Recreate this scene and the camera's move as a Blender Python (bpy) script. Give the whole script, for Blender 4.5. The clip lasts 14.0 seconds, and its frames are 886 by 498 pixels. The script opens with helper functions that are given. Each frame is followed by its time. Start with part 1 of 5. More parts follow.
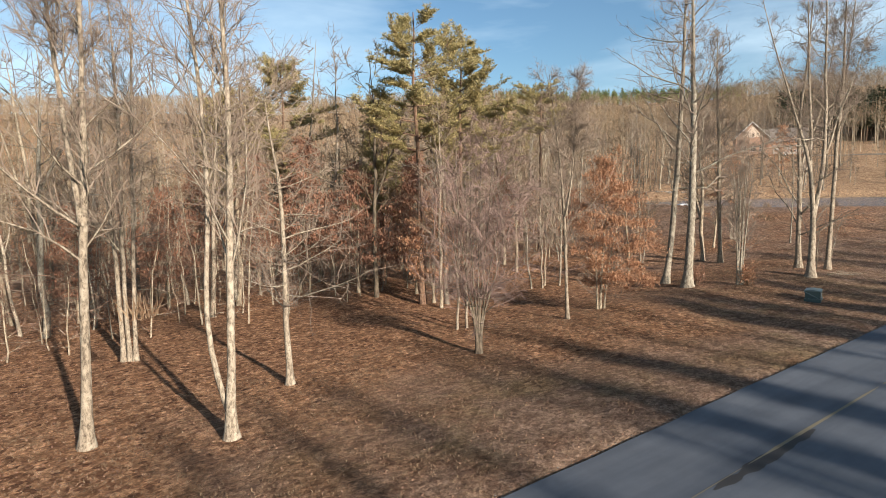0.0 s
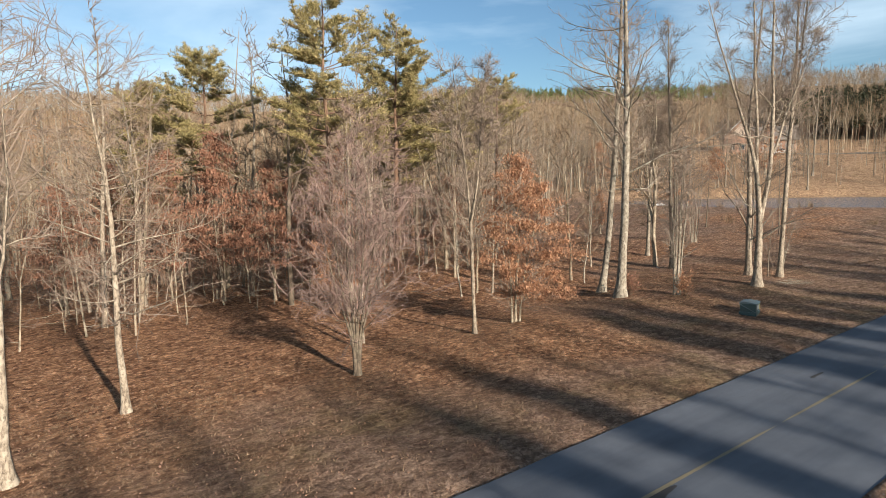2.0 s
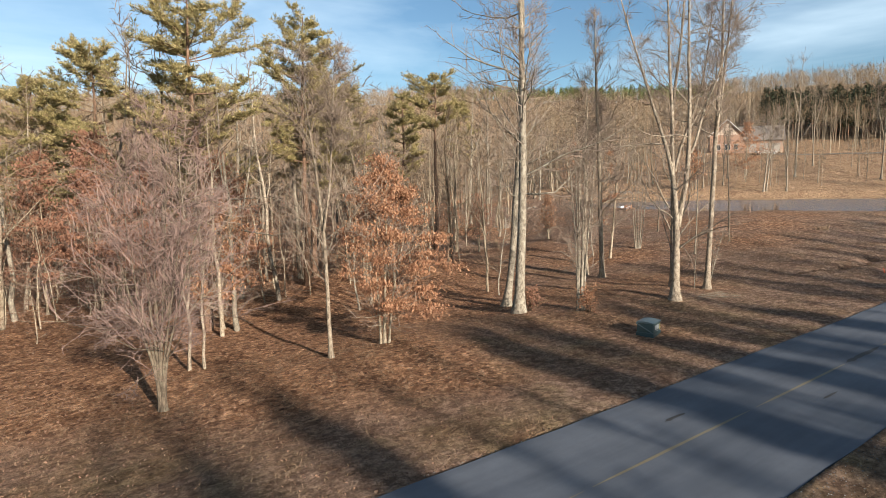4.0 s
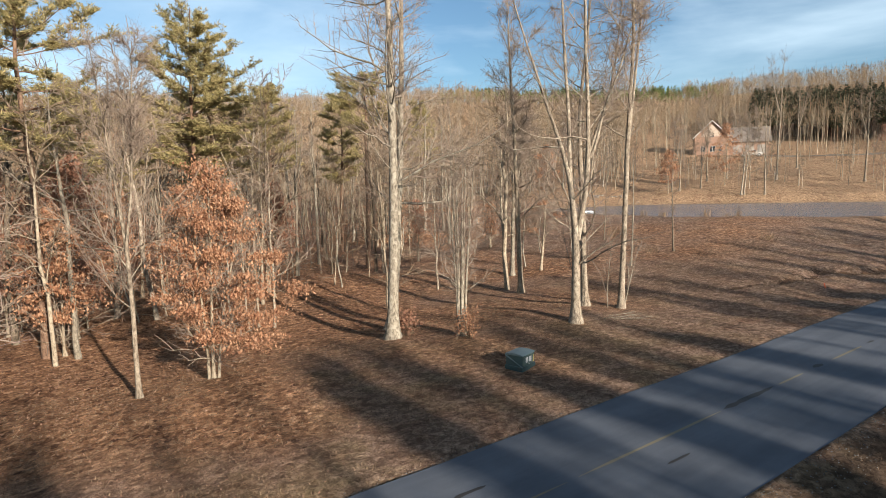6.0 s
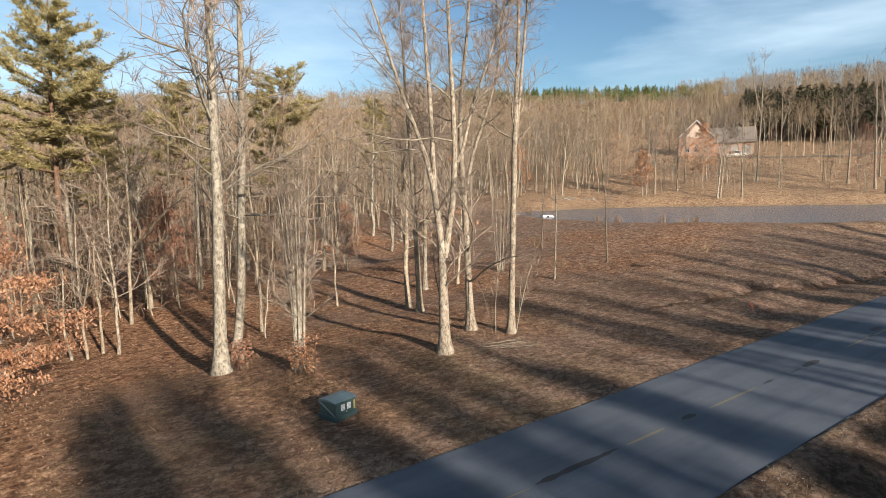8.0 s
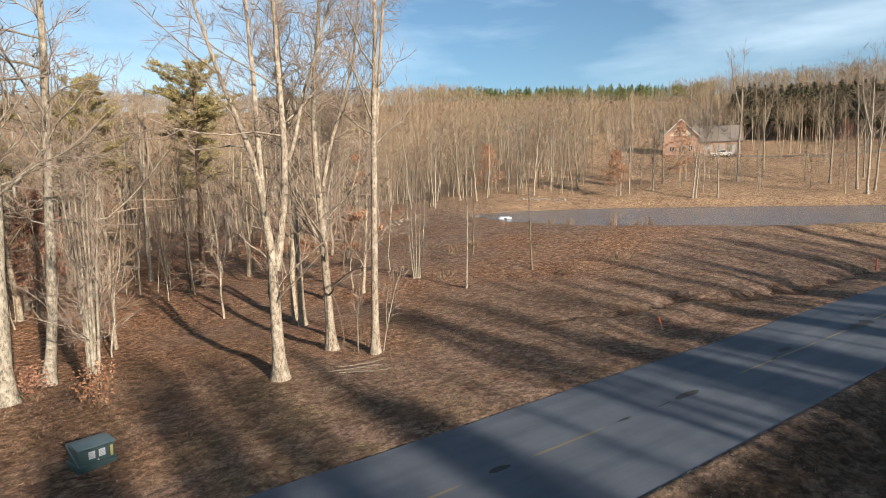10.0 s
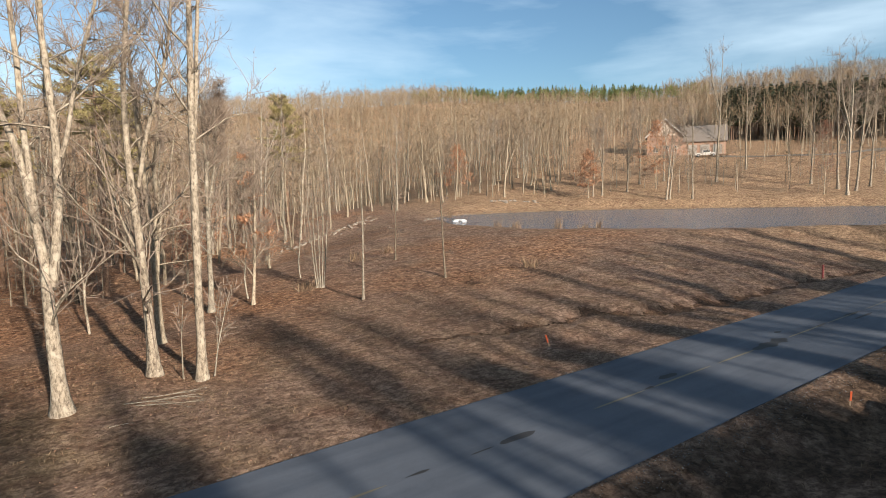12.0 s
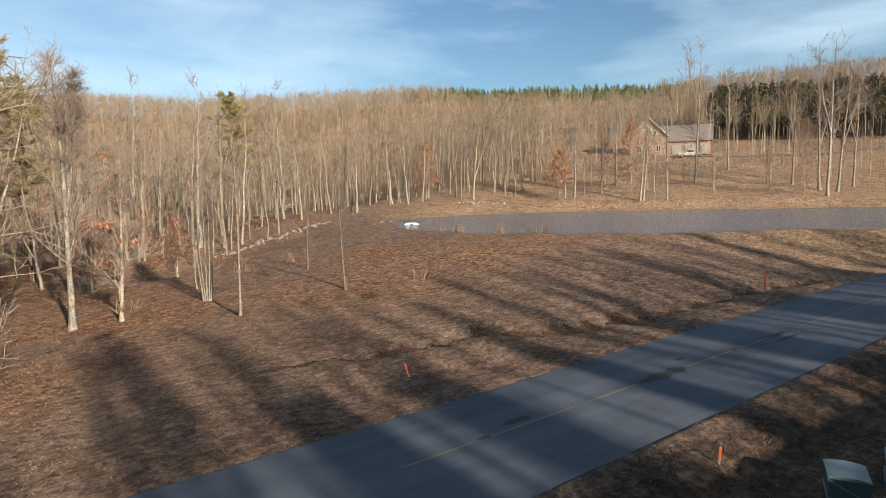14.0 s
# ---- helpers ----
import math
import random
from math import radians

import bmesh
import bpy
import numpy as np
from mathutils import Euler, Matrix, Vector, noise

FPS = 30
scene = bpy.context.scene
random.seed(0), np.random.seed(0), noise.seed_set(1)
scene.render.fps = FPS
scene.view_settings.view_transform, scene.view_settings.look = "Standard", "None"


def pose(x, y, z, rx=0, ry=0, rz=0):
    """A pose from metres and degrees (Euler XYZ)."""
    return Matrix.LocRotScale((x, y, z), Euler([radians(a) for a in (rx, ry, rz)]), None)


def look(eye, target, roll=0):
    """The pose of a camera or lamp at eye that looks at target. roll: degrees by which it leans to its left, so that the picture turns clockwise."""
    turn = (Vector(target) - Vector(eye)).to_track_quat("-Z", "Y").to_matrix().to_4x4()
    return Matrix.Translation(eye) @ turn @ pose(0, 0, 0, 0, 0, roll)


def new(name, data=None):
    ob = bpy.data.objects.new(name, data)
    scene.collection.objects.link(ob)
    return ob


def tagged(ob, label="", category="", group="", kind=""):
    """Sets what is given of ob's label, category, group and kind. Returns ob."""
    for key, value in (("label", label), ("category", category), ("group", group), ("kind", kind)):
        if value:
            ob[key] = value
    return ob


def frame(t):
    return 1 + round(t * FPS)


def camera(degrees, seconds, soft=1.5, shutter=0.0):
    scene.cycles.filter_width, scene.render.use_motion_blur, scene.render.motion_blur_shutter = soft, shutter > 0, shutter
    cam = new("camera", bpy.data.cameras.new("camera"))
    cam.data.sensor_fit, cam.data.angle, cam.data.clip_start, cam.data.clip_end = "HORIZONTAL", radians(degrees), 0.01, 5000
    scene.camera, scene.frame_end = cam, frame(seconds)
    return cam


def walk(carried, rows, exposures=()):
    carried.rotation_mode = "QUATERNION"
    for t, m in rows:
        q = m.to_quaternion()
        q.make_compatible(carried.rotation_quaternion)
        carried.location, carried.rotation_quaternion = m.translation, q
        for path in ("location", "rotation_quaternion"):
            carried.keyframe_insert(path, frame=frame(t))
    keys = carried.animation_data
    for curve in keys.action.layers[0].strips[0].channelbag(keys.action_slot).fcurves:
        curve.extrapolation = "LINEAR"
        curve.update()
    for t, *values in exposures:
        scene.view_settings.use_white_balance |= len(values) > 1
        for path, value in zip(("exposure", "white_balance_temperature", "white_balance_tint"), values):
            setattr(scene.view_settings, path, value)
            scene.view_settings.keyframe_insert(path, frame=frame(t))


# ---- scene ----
from mathutils.bvhtree import BVHTree

cam = camera(72.9, 14.0, soft=0.7)
METRES, EYE, TILT, LEAN, TURN = 48.3, 8.12, -1.5, 1.0, -36.0
ROWS = [
    (0.0, 0.0, 0.0, 0.0, -0.01, -4.43, 0.08),
    (0.5, 0.0219, 0.0142, 0.0012, -0.01, -4.45, 0.01),
    (1.0, 0.047, 0.0293, 0.0022, -0.0, -4.53, -0.07),
    (1.5, 0.0742, 0.0452, 0.0035, -0.0, -4.6, -0.13),
    (2.0, 0.1033, 0.0605, 0.0055, 0.02, -4.71, -0.16),
    (4.5, 0.2665, 0.1469, 0.0136, 0.2, -4.68, -0.16),
    (5.0, 0.2989, 0.165, 0.0159, 0.24, -4.62, -0.11),
    (5.5, 0.3312, 0.1845, 0.0177, 0.25, -4.55, -0.06),
    (6.0, 0.3633, 0.2053, 0.0203, 0.26, -4.51, -0.07),
    (6.5, 0.3961, 0.2269, 0.0233, 0.28, -4.49, -0.1),
    (7.0, 0.4294, 0.2483, 0.0256, 0.3, -4.47, -0.09),
    (7.5, 0.4629, 0.2683, 0.0283, 0.35, -4.52, -0.09),
    (8.0, 0.4959, 0.2882, 0.0301, 0.37, -4.49, -0.08),
    (10.5, 0.6531, 0.3735, 0.0333, 0.62, -4.46, -0.03),
    (11.0, 0.6839, 0.3906, 0.0335, 0.66, -4.42, -0.02),
    (11.5, 0.7149, 0.4082, 0.0343, 0.69, -4.4, 0.03),
    (12.0, 0.7456, 0.4268, 0.0342, 0.72, -4.32, 0.11),
    (12.5, 0.7757, 0.4463, 0.0347, 0.72, -4.29, 0.11),
    (13.0, 0.8037, 0.4643, 0.0355, 0.75, -4.26, 0.16),
    (13.5, 0.8329, 0.4843, 0.0364, 0.75, -4.27, 0.15),
    (14.0, 0.8618, 0.5039, 0.038, 0.77, -4.26, 0.18),
]
walk(cam, [(t, pose(0, 0, EYE, TILT, LEAN, TURN) @ pose(METRES * x, METRES * y, METRES * z, 90 + pitch, roll, yaw)) for t, x, y, z, yaw, pitch, roll in ROWS],
     exposures=((0.0, 1.25), (10.5, 1.25), (12.0, 1.21), (13.0, 1.16), (14.0, 1.14)))

# ---------------------------------------------------------------- world and sun
SUN_ELEVATION, SUN_FROM = radians(18.0), radians(-89.0)      # the sun stands low behind the near verge, shadows fall along +y
sun_way = Vector((math.cos(SUN_FROM) * math.cos(SUN_ELEVATION), math.sin(SUN_FROM) * math.cos(SUN_ELEVATION), math.sin(SUN_ELEVATION)))


def nd(tree, kind, inputs=None, operation=""):
    """A node with its inputs set; an input that is a socket is linked."""
    n = tree.nodes.new(kind)
    if operation:
        n.operation = operation
    for key, value in (inputs or {}).items():
        if isinstance(value, bpy.types.NodeSocket):
            tree.links.new(value, n.inputs[key])
        else:
            n.inputs[key].default_value = value
    return n


def ramp(tree, fac, stops):
    n = nd(tree, "ShaderNodeValToRGB", {0: fac})
    els = n.color_ramp.elements
    while len(els) < len(stops):
        els.new(0.5)
    for el, (at, colour) in zip(els, stops):
        el.position = at
        el.color = (*colour, 1) if len(colour) == 3 else colour
    return n.outputs[0]


def mixed(tree, fac, a, b, blend="MIX"):
    n = tree.nodes.new("ShaderNodeMix")
    n.data_type, n.blend_type = "RGBA", blend
    for key, value in ((0, fac), (6, a), (7, b)):
        if isinstance(value, bpy.types.NodeSocket):
            tree.links.new(value, n.inputs[key])
        else:
            n.inputs[key].default_value = (*value, 1) if isinstance(value, tuple) and len(value) == 3 else value
    return n.outputs[2]


def noised(tree, co, scale, detail=4.0, rough=0.55, distort=0.0):
    return nd(tree, "ShaderNodeTexNoise", {"Vector": co, "Scale": scale, "Detail": detail, "Roughness": rough, "Distortion": distort}).outputs[0]


def build_world():
    world = bpy.data.worlds.new("sky")
    scene.world = world
    world.use_nodes = True
    tree = world.node_tree
    tree.nodes.clear()
    sky = nd(tree, "ShaderNodeTexSky")
    sky.sky_type, sky.sun_disc = "NISHITA", False
    sky.sun_elevation, sky.sun_rotation = SUN_ELEVATION, math.pi / 2 - SUN_FROM
    sky.air_density, sky.dust_density, sky.ozone_density = 1.0, 0.6, 2.0
    co = nd(tree, "ShaderNodeTexCoord").outputs["Generated"]
    # thin bands of cloud, stretched flat, fading towards the zenith
    stretched = nd(tree, "ShaderNodeMapping", {"Vector": co, "Scale": (1.3, 1.3, 6.0)}).outputs[0]
    cloud = ramp(tree, noised(tree, stretched, 1.7, 7.0, 0.52, 0.35), [(0.38, (0, 0, 0)), (0.80, (0.78, 0.78, 0.78))])
    lit = mixed(tree, cloud, sky.outputs[0], (9.0, 9.3, 9.9))
    lit = mixed(tree, 1.0, lit, (0.88, 1.05, 1.12), "MULTIPLY")
    back = nd(tree, "ShaderNodeBackground", {"Color": lit, "Strength": 0.052})
    nd(tree, "ShaderNodeOutputWorld", {"Surface": back.outputs[0]})


build_world()
sun = new("sun", bpy.data.lights.new("sun", "SUN"))
sun.data.energy, sun.data.angle, sun.data.color = 5.0, radians(1.0), (1.0, 0.88, 0.745)
sun.matrix_world = look(sun_way * 300, (0, 0, 0))


# ---------------------------------------------------------------- materials
def material(name):
    m = bpy.data.materials.new(name)
    m.use_nodes = True
    tree = m.node_tree
    shader = tree.nodes["Principled BSDF"]
    return m, tree, shader


def put(tree, shader, colour=None, rough=None, bump=None, strength=0.3, distance=0.02, spec=None):
    if colour is not None:
        if isinstance(colour, bpy.types.NodeSocket):
            tree.links.new(colour, shader.inputs["Base Color"])
        else:
            shader.inputs["Base Color"].default_value = (*colour, 1)
    if rough is not None:
        if isinstance(rough, bpy.types.NodeSocket):
            tree.links.new(rough, shader.inputs["Roughness"])
        else:
            shader.inputs["Roughness"].default_value = rough
    if spec is not None:
        shader.inputs["Specular IOR Level"].default_value = spec
    if bump is not None:
        b = nd(tree, "ShaderNodeBump", {"Height": bump, "Strength": strength, "Distance": distance})
        tree.links.new(b.outputs[0], shader.inputs["Normal"])


def world_place(tree):
    return nd(tree, "ShaderNodeNewGeometry").outputs["Position"]


def ground_material():
    m, tree, shader = material("leaf_litter_and_dry_grass")
    co = world_place(tree)
    sep = nd(tree, "ShaderNodeSeparateXYZ", {0: co})
    # where mown grass gives way to fallen leaves under the trees
    patch = noised(tree, co, 0.09, 5.0, 0.6)
    north = nd(tree, "ShaderNodeMapRange", {"Value": sep.outputs[1], "From Min": 10.5, "From Max": 24.0, "To Min": -0.14, "To Max": 0.17})
    east = nd(tree, "ShaderNodeMapRange", {"Value": sep.outputs[0], "From Min": 30.0, "From Max": 62.0, "To Min": 0.04, "To Max": -0.20})
    add = nd(tree, "ShaderNodeMath", {0: north.outputs[0], 1: east.outputs[0]}, operation="ADD")
    lawn = nd(tree, "ShaderNodeMapRange", {"Value": sep.outputs[0], "From Min": 86.0, "From Max": 96.0, "To Min": 0.0, "To Max": -0.3})
    add = nd(tree, "ShaderNodeMath", {0: add.outputs[0], 1: lawn.outputs[0]}, operation="ADD")
    add = nd(tree, "ShaderNodeMath", {0: add.outputs[0], 1: patch}, operation="ADD")
    leafy = ramp(tree, add.outputs[0], [(0.40, (0, 0, 0)), (0.62, (1, 1, 1))])
    fine = noised(tree, co, 8.0, 6.0, 0.8)
    mid = noised(tree, co, 1.3, 5.0, 0.6)
    clump = noised(tree, co, 4.6, 5.0, 0.7, 0.8)
    cells = nd(tree, "ShaderNodeTexVoronoi", {"Vector": co, "Scale": 5.5, "Randomness": 1.0})
    leaf = ramp(tree, cells.outputs["Color"], [(0.0, (0.120, 0.058, 0.037)), (0.35, (0.330, 0.184, 0.104)), (0.7, (0.480, 0.286, 0.167)), (1.0, (0.640, 0.430, 0.276))])
    tiny = nd(tree, "ShaderNodeTexVoronoi", {"Vector": co, "Scale": 12.0, "Randomness": 1.0})
    leaf = mixed(tree, 0.7, leaf, ramp(tree, tiny.outputs["Color"], [(0.15, (0.62, 0.58, 0.56)), (0.5, (1.02, 1.00, 1.00)), (0.9, (1.40, 1.38, 1.36))]), "MULTIPLY")
    leaf = mixed(tree, 0.8, leaf, ramp(tree, mid, [(0.3, (0.70, 0.64, 0.62)), (0.7, (1.08, 1.08, 1.08))]), "MULTIPLY")
    grass = ramp(tree, fine, [(0.25, (0.150, 0.099, 0.066)), (0.5, (0.370, 0.258, 0.190)), (0.75, (0.588, 0.432, 0.332))])
    green = ramp(tree, noised(tree, co, 0.35, 4.0, 0.6), [(0.47, (0, 0, 0)), (0.67, (0.65, 0.65, 0.65))])
    green = nd(tree, "ShaderNodeMath", {0: green, 1: nd(tree, "ShaderNodeMapRange", {"Value": sep.outputs[0], "From Min": 36.0, "From Max": 52.0, "To Min": 1.0, "To Max": 0.3}).outputs[0]}, operation="MULTIPLY").outputs[0]
    grass = mixed(tree, green, grass, (0.300, 0.240, 0.120))
    golden = nd(tree, "ShaderNodeMapRange", {"Value": sep.outputs[0], "From Min": 84.0, "From Max": 100.0, "To Min": 0.0, "To Max": 0.55})
    grass = mixed(tree, golden.outputs[0], grass, (0.62, 0.43, 0.25))
    rusty = ramp(tree, noised(tree, co, 0.6, 4.0, 0.6), [(0.50, (0, 0, 0)), (0.68, (0.55, 0.55, 0.55))])
    grass = mixed(tree, rusty, grass, (0.235, 0.130, 0.085))
    grass = mixed(tree, 0.75, grass, ramp(tree, mid, [(0.3, (0.62, 0.57, 0.55)), (0.7, (1.0, 1.0, 1.0))]), "MULTIPLY")
    # shade on the near verge, painted as a darker ground colour below y = 4.3
    verge_shade = nd(tree, "ShaderNodeMapRange", {"Value": sep.outputs[1], "From Min": 3.5, "From Max": 4.3, "To Min": 0.92, "To Max": 0.0}).outputs[0]
    verge_shade = nd(tree, "ShaderNodeMath", {0: verge_shade, 1: ramp(tree, noised(tree, co, 0.55, 4.0, 0.65), [(0.46, (1, 1, 1)), (0.66, (0.30, 0.30, 0.30))])}, operation="MULTIPLY").outputs[0]
    lumps = ramp(tree, clump, [(0.36, (0.36, 0.32, 0.31)), (0.56, (1.28, 1.26, 1.24))])
    tufts = ramp(tree, noised(tree, nd(tree, "ShaderNodeMapping", {"Vector": co, "Scale": (1.0, 1.5, 1.0)}).outputs[0], 2.3, 4.0, 0.62, 0.6), [(0.40, (0.46, 0.42, 0.40)), (0.58, (1.22, 1.22, 1.22))])
    lumps = mixed(tree, 1.0, lumps, tufts, "MULTIPLY")
    relief = nd(tree, "ShaderNodeMath", {0: fine, 1: nd(tree, "ShaderNodeMath", {0: clump, 1: 1.6}, operation="MULTIPLY").outputs[0]}, operation="ADD").outputs[0]
    put(tree, shader, mixed(tree, 0.70, mixed(tree, verge_shade, mixed(tree, leafy, grass, leaf), (0.105, 0.072, 0.048)), lumps, "MULTIPLY"), 0.95, relief, 1.0, 0.40, 0.1)
    return m


def asphalt_material():
    m, tree, shader = material("worn_grey_asphalt")
    co = world_place(tree)
    along = nd(tree, "ShaderNodeMapping", {"Vector": co, "Scale": (0.06, 0.9, 1.0)}).outputs[0]
    tracks = noised(tree, along, 1.0, 4.0, 0.6)
    grit = noised(tree, co, 60.0, 3.0, 0.7)
    blot = noised(tree, co, 0.8, 6.0, 0.65)
    c = ramp(tree, tracks, [(0.3, (0.064, 0.076, 0.097)), (0.7, (0.110, 0.124, 0.148))])
    c = mixed(tree, 0.55, c, ramp(tree, blot, [(0.3, (0.62, 0.62, 0.62)), (0.7, (1.0, 1.0, 1.0))]), "MULTIPLY")
    c = mixed(tree, 0.5, c, ramp(tree, grit, [(0.3, (0.55, 0.55, 0.55)), (0.75, (1.0, 1.0, 1.0))]), "MULTIPLY")
    put(tree, shader, c, 0.85, grit, 0.5, 0.006, 0.2)
    return m


def bark_material(name, pale, dark, lichen, scale=1.0):
    m, tree, shader = material(name)
    co = nd(tree, "ShaderNodeTexCoord").outputs["Object"]
    tall = nd(tree, "ShaderNodeMapping", {"Vector": co, "Scale": (6.0 * scale, 6.0 * scale, 2.4 * scale)}).outputs[0]
    ridges = noised(tree, tall, 2.0, 6.0, 0.7, 0.4)
    spots = noised(tree, co, 3.5 * scale, 5.0, 0.65)
    c = ramp(tree, ridges, [(0.36, dark), (0.58, pale)])
    c = mixed(tree, ramp(tree, spots, [(0.52, (0, 0, 0)), (0.62, (0.8, 0.8, 0.8))]), c, lichen)
    c = mixed(tree, ramp(tree, noised(tree, tall, 0.7, 3.0, 0.6), [(0.62, (0, 0, 0)), (0.7, (0.75, 0.75, 0.75))]), c, tuple(0.45 * v for v in dark))
    each = nd(tree, "ShaderNodeObjectInfo").outputs["Random"]
    c = mixed(tree, 1.0, c, ramp(tree, each, [(0.0, (0.72, 0.70, 0.68)), (1.0, (1.0, 1.0, 1.0))]), "MULTIPLY")
    put(tree, shader, c, 0.93, ridges, 0.8, 0.03, 0.15)
    return m


def twig_material(name, a, b):
    m, tree, shader = material(name)
    co = world_place(tree)
    c = ramp(tree, noised(tree, co, 1.1, 3.0, 0.6), [(0.3, a), (0.7, b)])
    put(tree, shader, c, 0.9, spec=0.15)
    return m


def leaf_material(name, stops, translucent=0.25):
    m, tree, shader = material(name)
    island = nd(tree, "ShaderNodeNewGeometry").outputs["Random Per Island"]
    put(tree, shader, ramp(tree, island, stops), 0.75, spec=0.2)
    glow = nd(tree, "ShaderNodeBsdfTranslucent", {"Color": ramp(tree, island, stops)})
    blend = nd(tree, "ShaderNodeMixShader", {0: translucent, 1: shader.outputs[0], 2: glow.outputs[0]})
    tree.links.new(blend.outputs[0], tree.nodes["Material Output"].inputs[0])
    return m


def plain_material(name, colour, rough=0.6, metal=0.0, vary=0.25, scale=6.0):
    m, tree, shader = material(name)
    co = nd(tree, "ShaderNodeTexCoord").outputs["Object"]
    n = noised(tree, co, scale, 5.0, 0.65)
    c = mixed(tree, n, tuple(v * (1 - vary) for v in colour), tuple(min(1, v * (1 + vary)) for v in colour))
    put(tree, shader, c, rough, n, 0.15, 0.01)
    shader.inputs["Metallic"].default_value = metal
    return m


M_GROUND = ground_material()
M_ASPHALT = asphalt_material()
M_BARK = bark_material("grey_bark", (0.279, 0.249, 0.196), (0.092, 0.076, 0.060), (0.343, 0.319, 0.262))
M_BARK_WHITE = bark_material("pale_bark", (0.318, 0.270, 0.208), (0.092, 0.072, 0.054), (0.385, 0.342, 0.272))
M_BARK_WARM = bark_material("tan_bark", (0.331, 0.279, 0.207), (0.128, 0.101, 0.071), (0.367, 0.317, 0.239))
M_BARK_DARK = bark_material("dark_bark", (0.145, 0.115, 0.084), (0.050, 0.040, 0.030), (0.172, 0.152, 0.112))
M_PINE_BARK = bark_material("pine_bark", (0.197, 0.123, 0.082), (0.074, 0.045, 0.033), (0.230, 0.156, 0.107))
M_TWIG = twig_material("bare_twigs", (0.096, 0.067, 0.045), (0.193, 0.143, 0.096))
M_TWIG_PALE = twig_material("pale_twigs", (0.128, 0.096, 0.076), (0.228, 0.180, 0.142))
M_TWIG_PINK = twig_material("pinkish_twigs", (0.148, 0.100, 0.086), (0.232, 0.164, 0.142))
M_TWIG_RED = twig_material("red_brown_twigs", (0.084, 0.050, 0.036), (0.160, 0.100, 0.072))
M_TWIG_FAR = twig_material("far_bare_twigs", (0.130, 0.091, 0.058), (0.229, 0.168, 0.108))
M_OAK_LEAF = leaf_material("dry_oak_leaves", [(0.0, (0.175, 0.076, 0.043)), (0.5, (0.305, 0.157, 0.088)), (1.0, (0.450, 0.270, 0.165))])
M_RED_LEAF = leaf_material("dry_red_leaves", [(0.0, (0.158, 0.072, 0.046)), (1.0, (0.310, 0.170, 0.112))])
M_NEEDLE = leaf_material("pine_needles", [(0.0, (0.155, 0.140, 0.060)), (0.6, (0.305, 0.256, 0.114)), (1.0, (0.480, 0.390, 0.195))], 0.35)
# ridge needles are brightened: the sunlight on them is put into the colour
M_NEEDLE_SUNLIT = leaf_material("sunlit_pine_needles", [(0.0, (0.110, 0.157, 0.054)), (1.0, (0.258, 0.294, 0.110))], 0.2)
# needles darkened so that the stand's shade is part of their colour
M_NEEDLE_SHADED = leaf_material("shaded_pine_needles", [(0.0, (0.030, 0.040, 0.024)), (1.0, (0.070, 0.080, 0.044))], 0.1)


# ---------------------------------------------------------------- the lie of the land
def ss(a, b, v):
    k = np.clip((np.asarray(v, float) - a) / (b - a), 0, 1)
    return k * k * (3 - 2 * k)


ROAD_Y, ROAD_HALF, WATER = 7.12, 2.87, 4.6
POND_A, POND_B, POND_R = np.array((101.0, 44.6)), np.array((143.0, 10.0)), 21.5
pond_u = (POND_B - POND_A) / np.linalg.norm(POND_B - POND_A)
pond_n = np.array((-pond_u[1], pond_u[0]))


def road_z(x):
    return 0.75 + 0.021 * np.asarray(x, float)


def road_bend(x):
    """The road runs straight along x, then swings away behind the field."""
    return ROAD_Y - 0.02 * np.clip(np.asarray(x, float) - 90, 0, 60) ** 2 - 2.4 * np.clip(np.asarray(x, float) - 150, 0, None)


def pond_side(x, y):
    """Distance outside the pond's shore, and the places along and across its axis."""
    dx, dy = x - POND_A[0], y - POND_A[1]
    along, across = dx * pond_u[0] + dy * pond_u[1], dx * pond_n[0] + dy * pond_n[1]
    k = np.clip(along, 0, np.linalg.norm(POND_B - POND_A))
    d = np.hypot(dx - k * pond_u[0], dy - k * pond_u[1])
    wob = 0.8 * np.sin(x * 0.21 + y * 0.13) + 0.5 * np.sin(y * 0.45 - x * 0.1)
    return d - POND_R - wob + 1.5 * ss(0, 50, along) * (across < 0), along, across


DITCH_X = (55, 57, 59.4, 61.3, 64.3, 65.4, 66.9, 69.4, 72.2, 76.4, 80, 85, 90)
DITCH_Y = (16.6, 16.2, 15.6, 15.2, 15.3, 14.3, 13.3, 13.4, 12.7, 12.6, 12.6, 12.1, 11.2)


def ditch_y(x):
    """The middle of the small wet ditch that winds along the foot of the field."""
    return np.interp(x, DITCH_X, DITCH_Y) + .15 * np.sin(np.asarray(x, float) * 1.9) + .05 * np.sin(np.asarray(x, float) * 5.1 + 1)


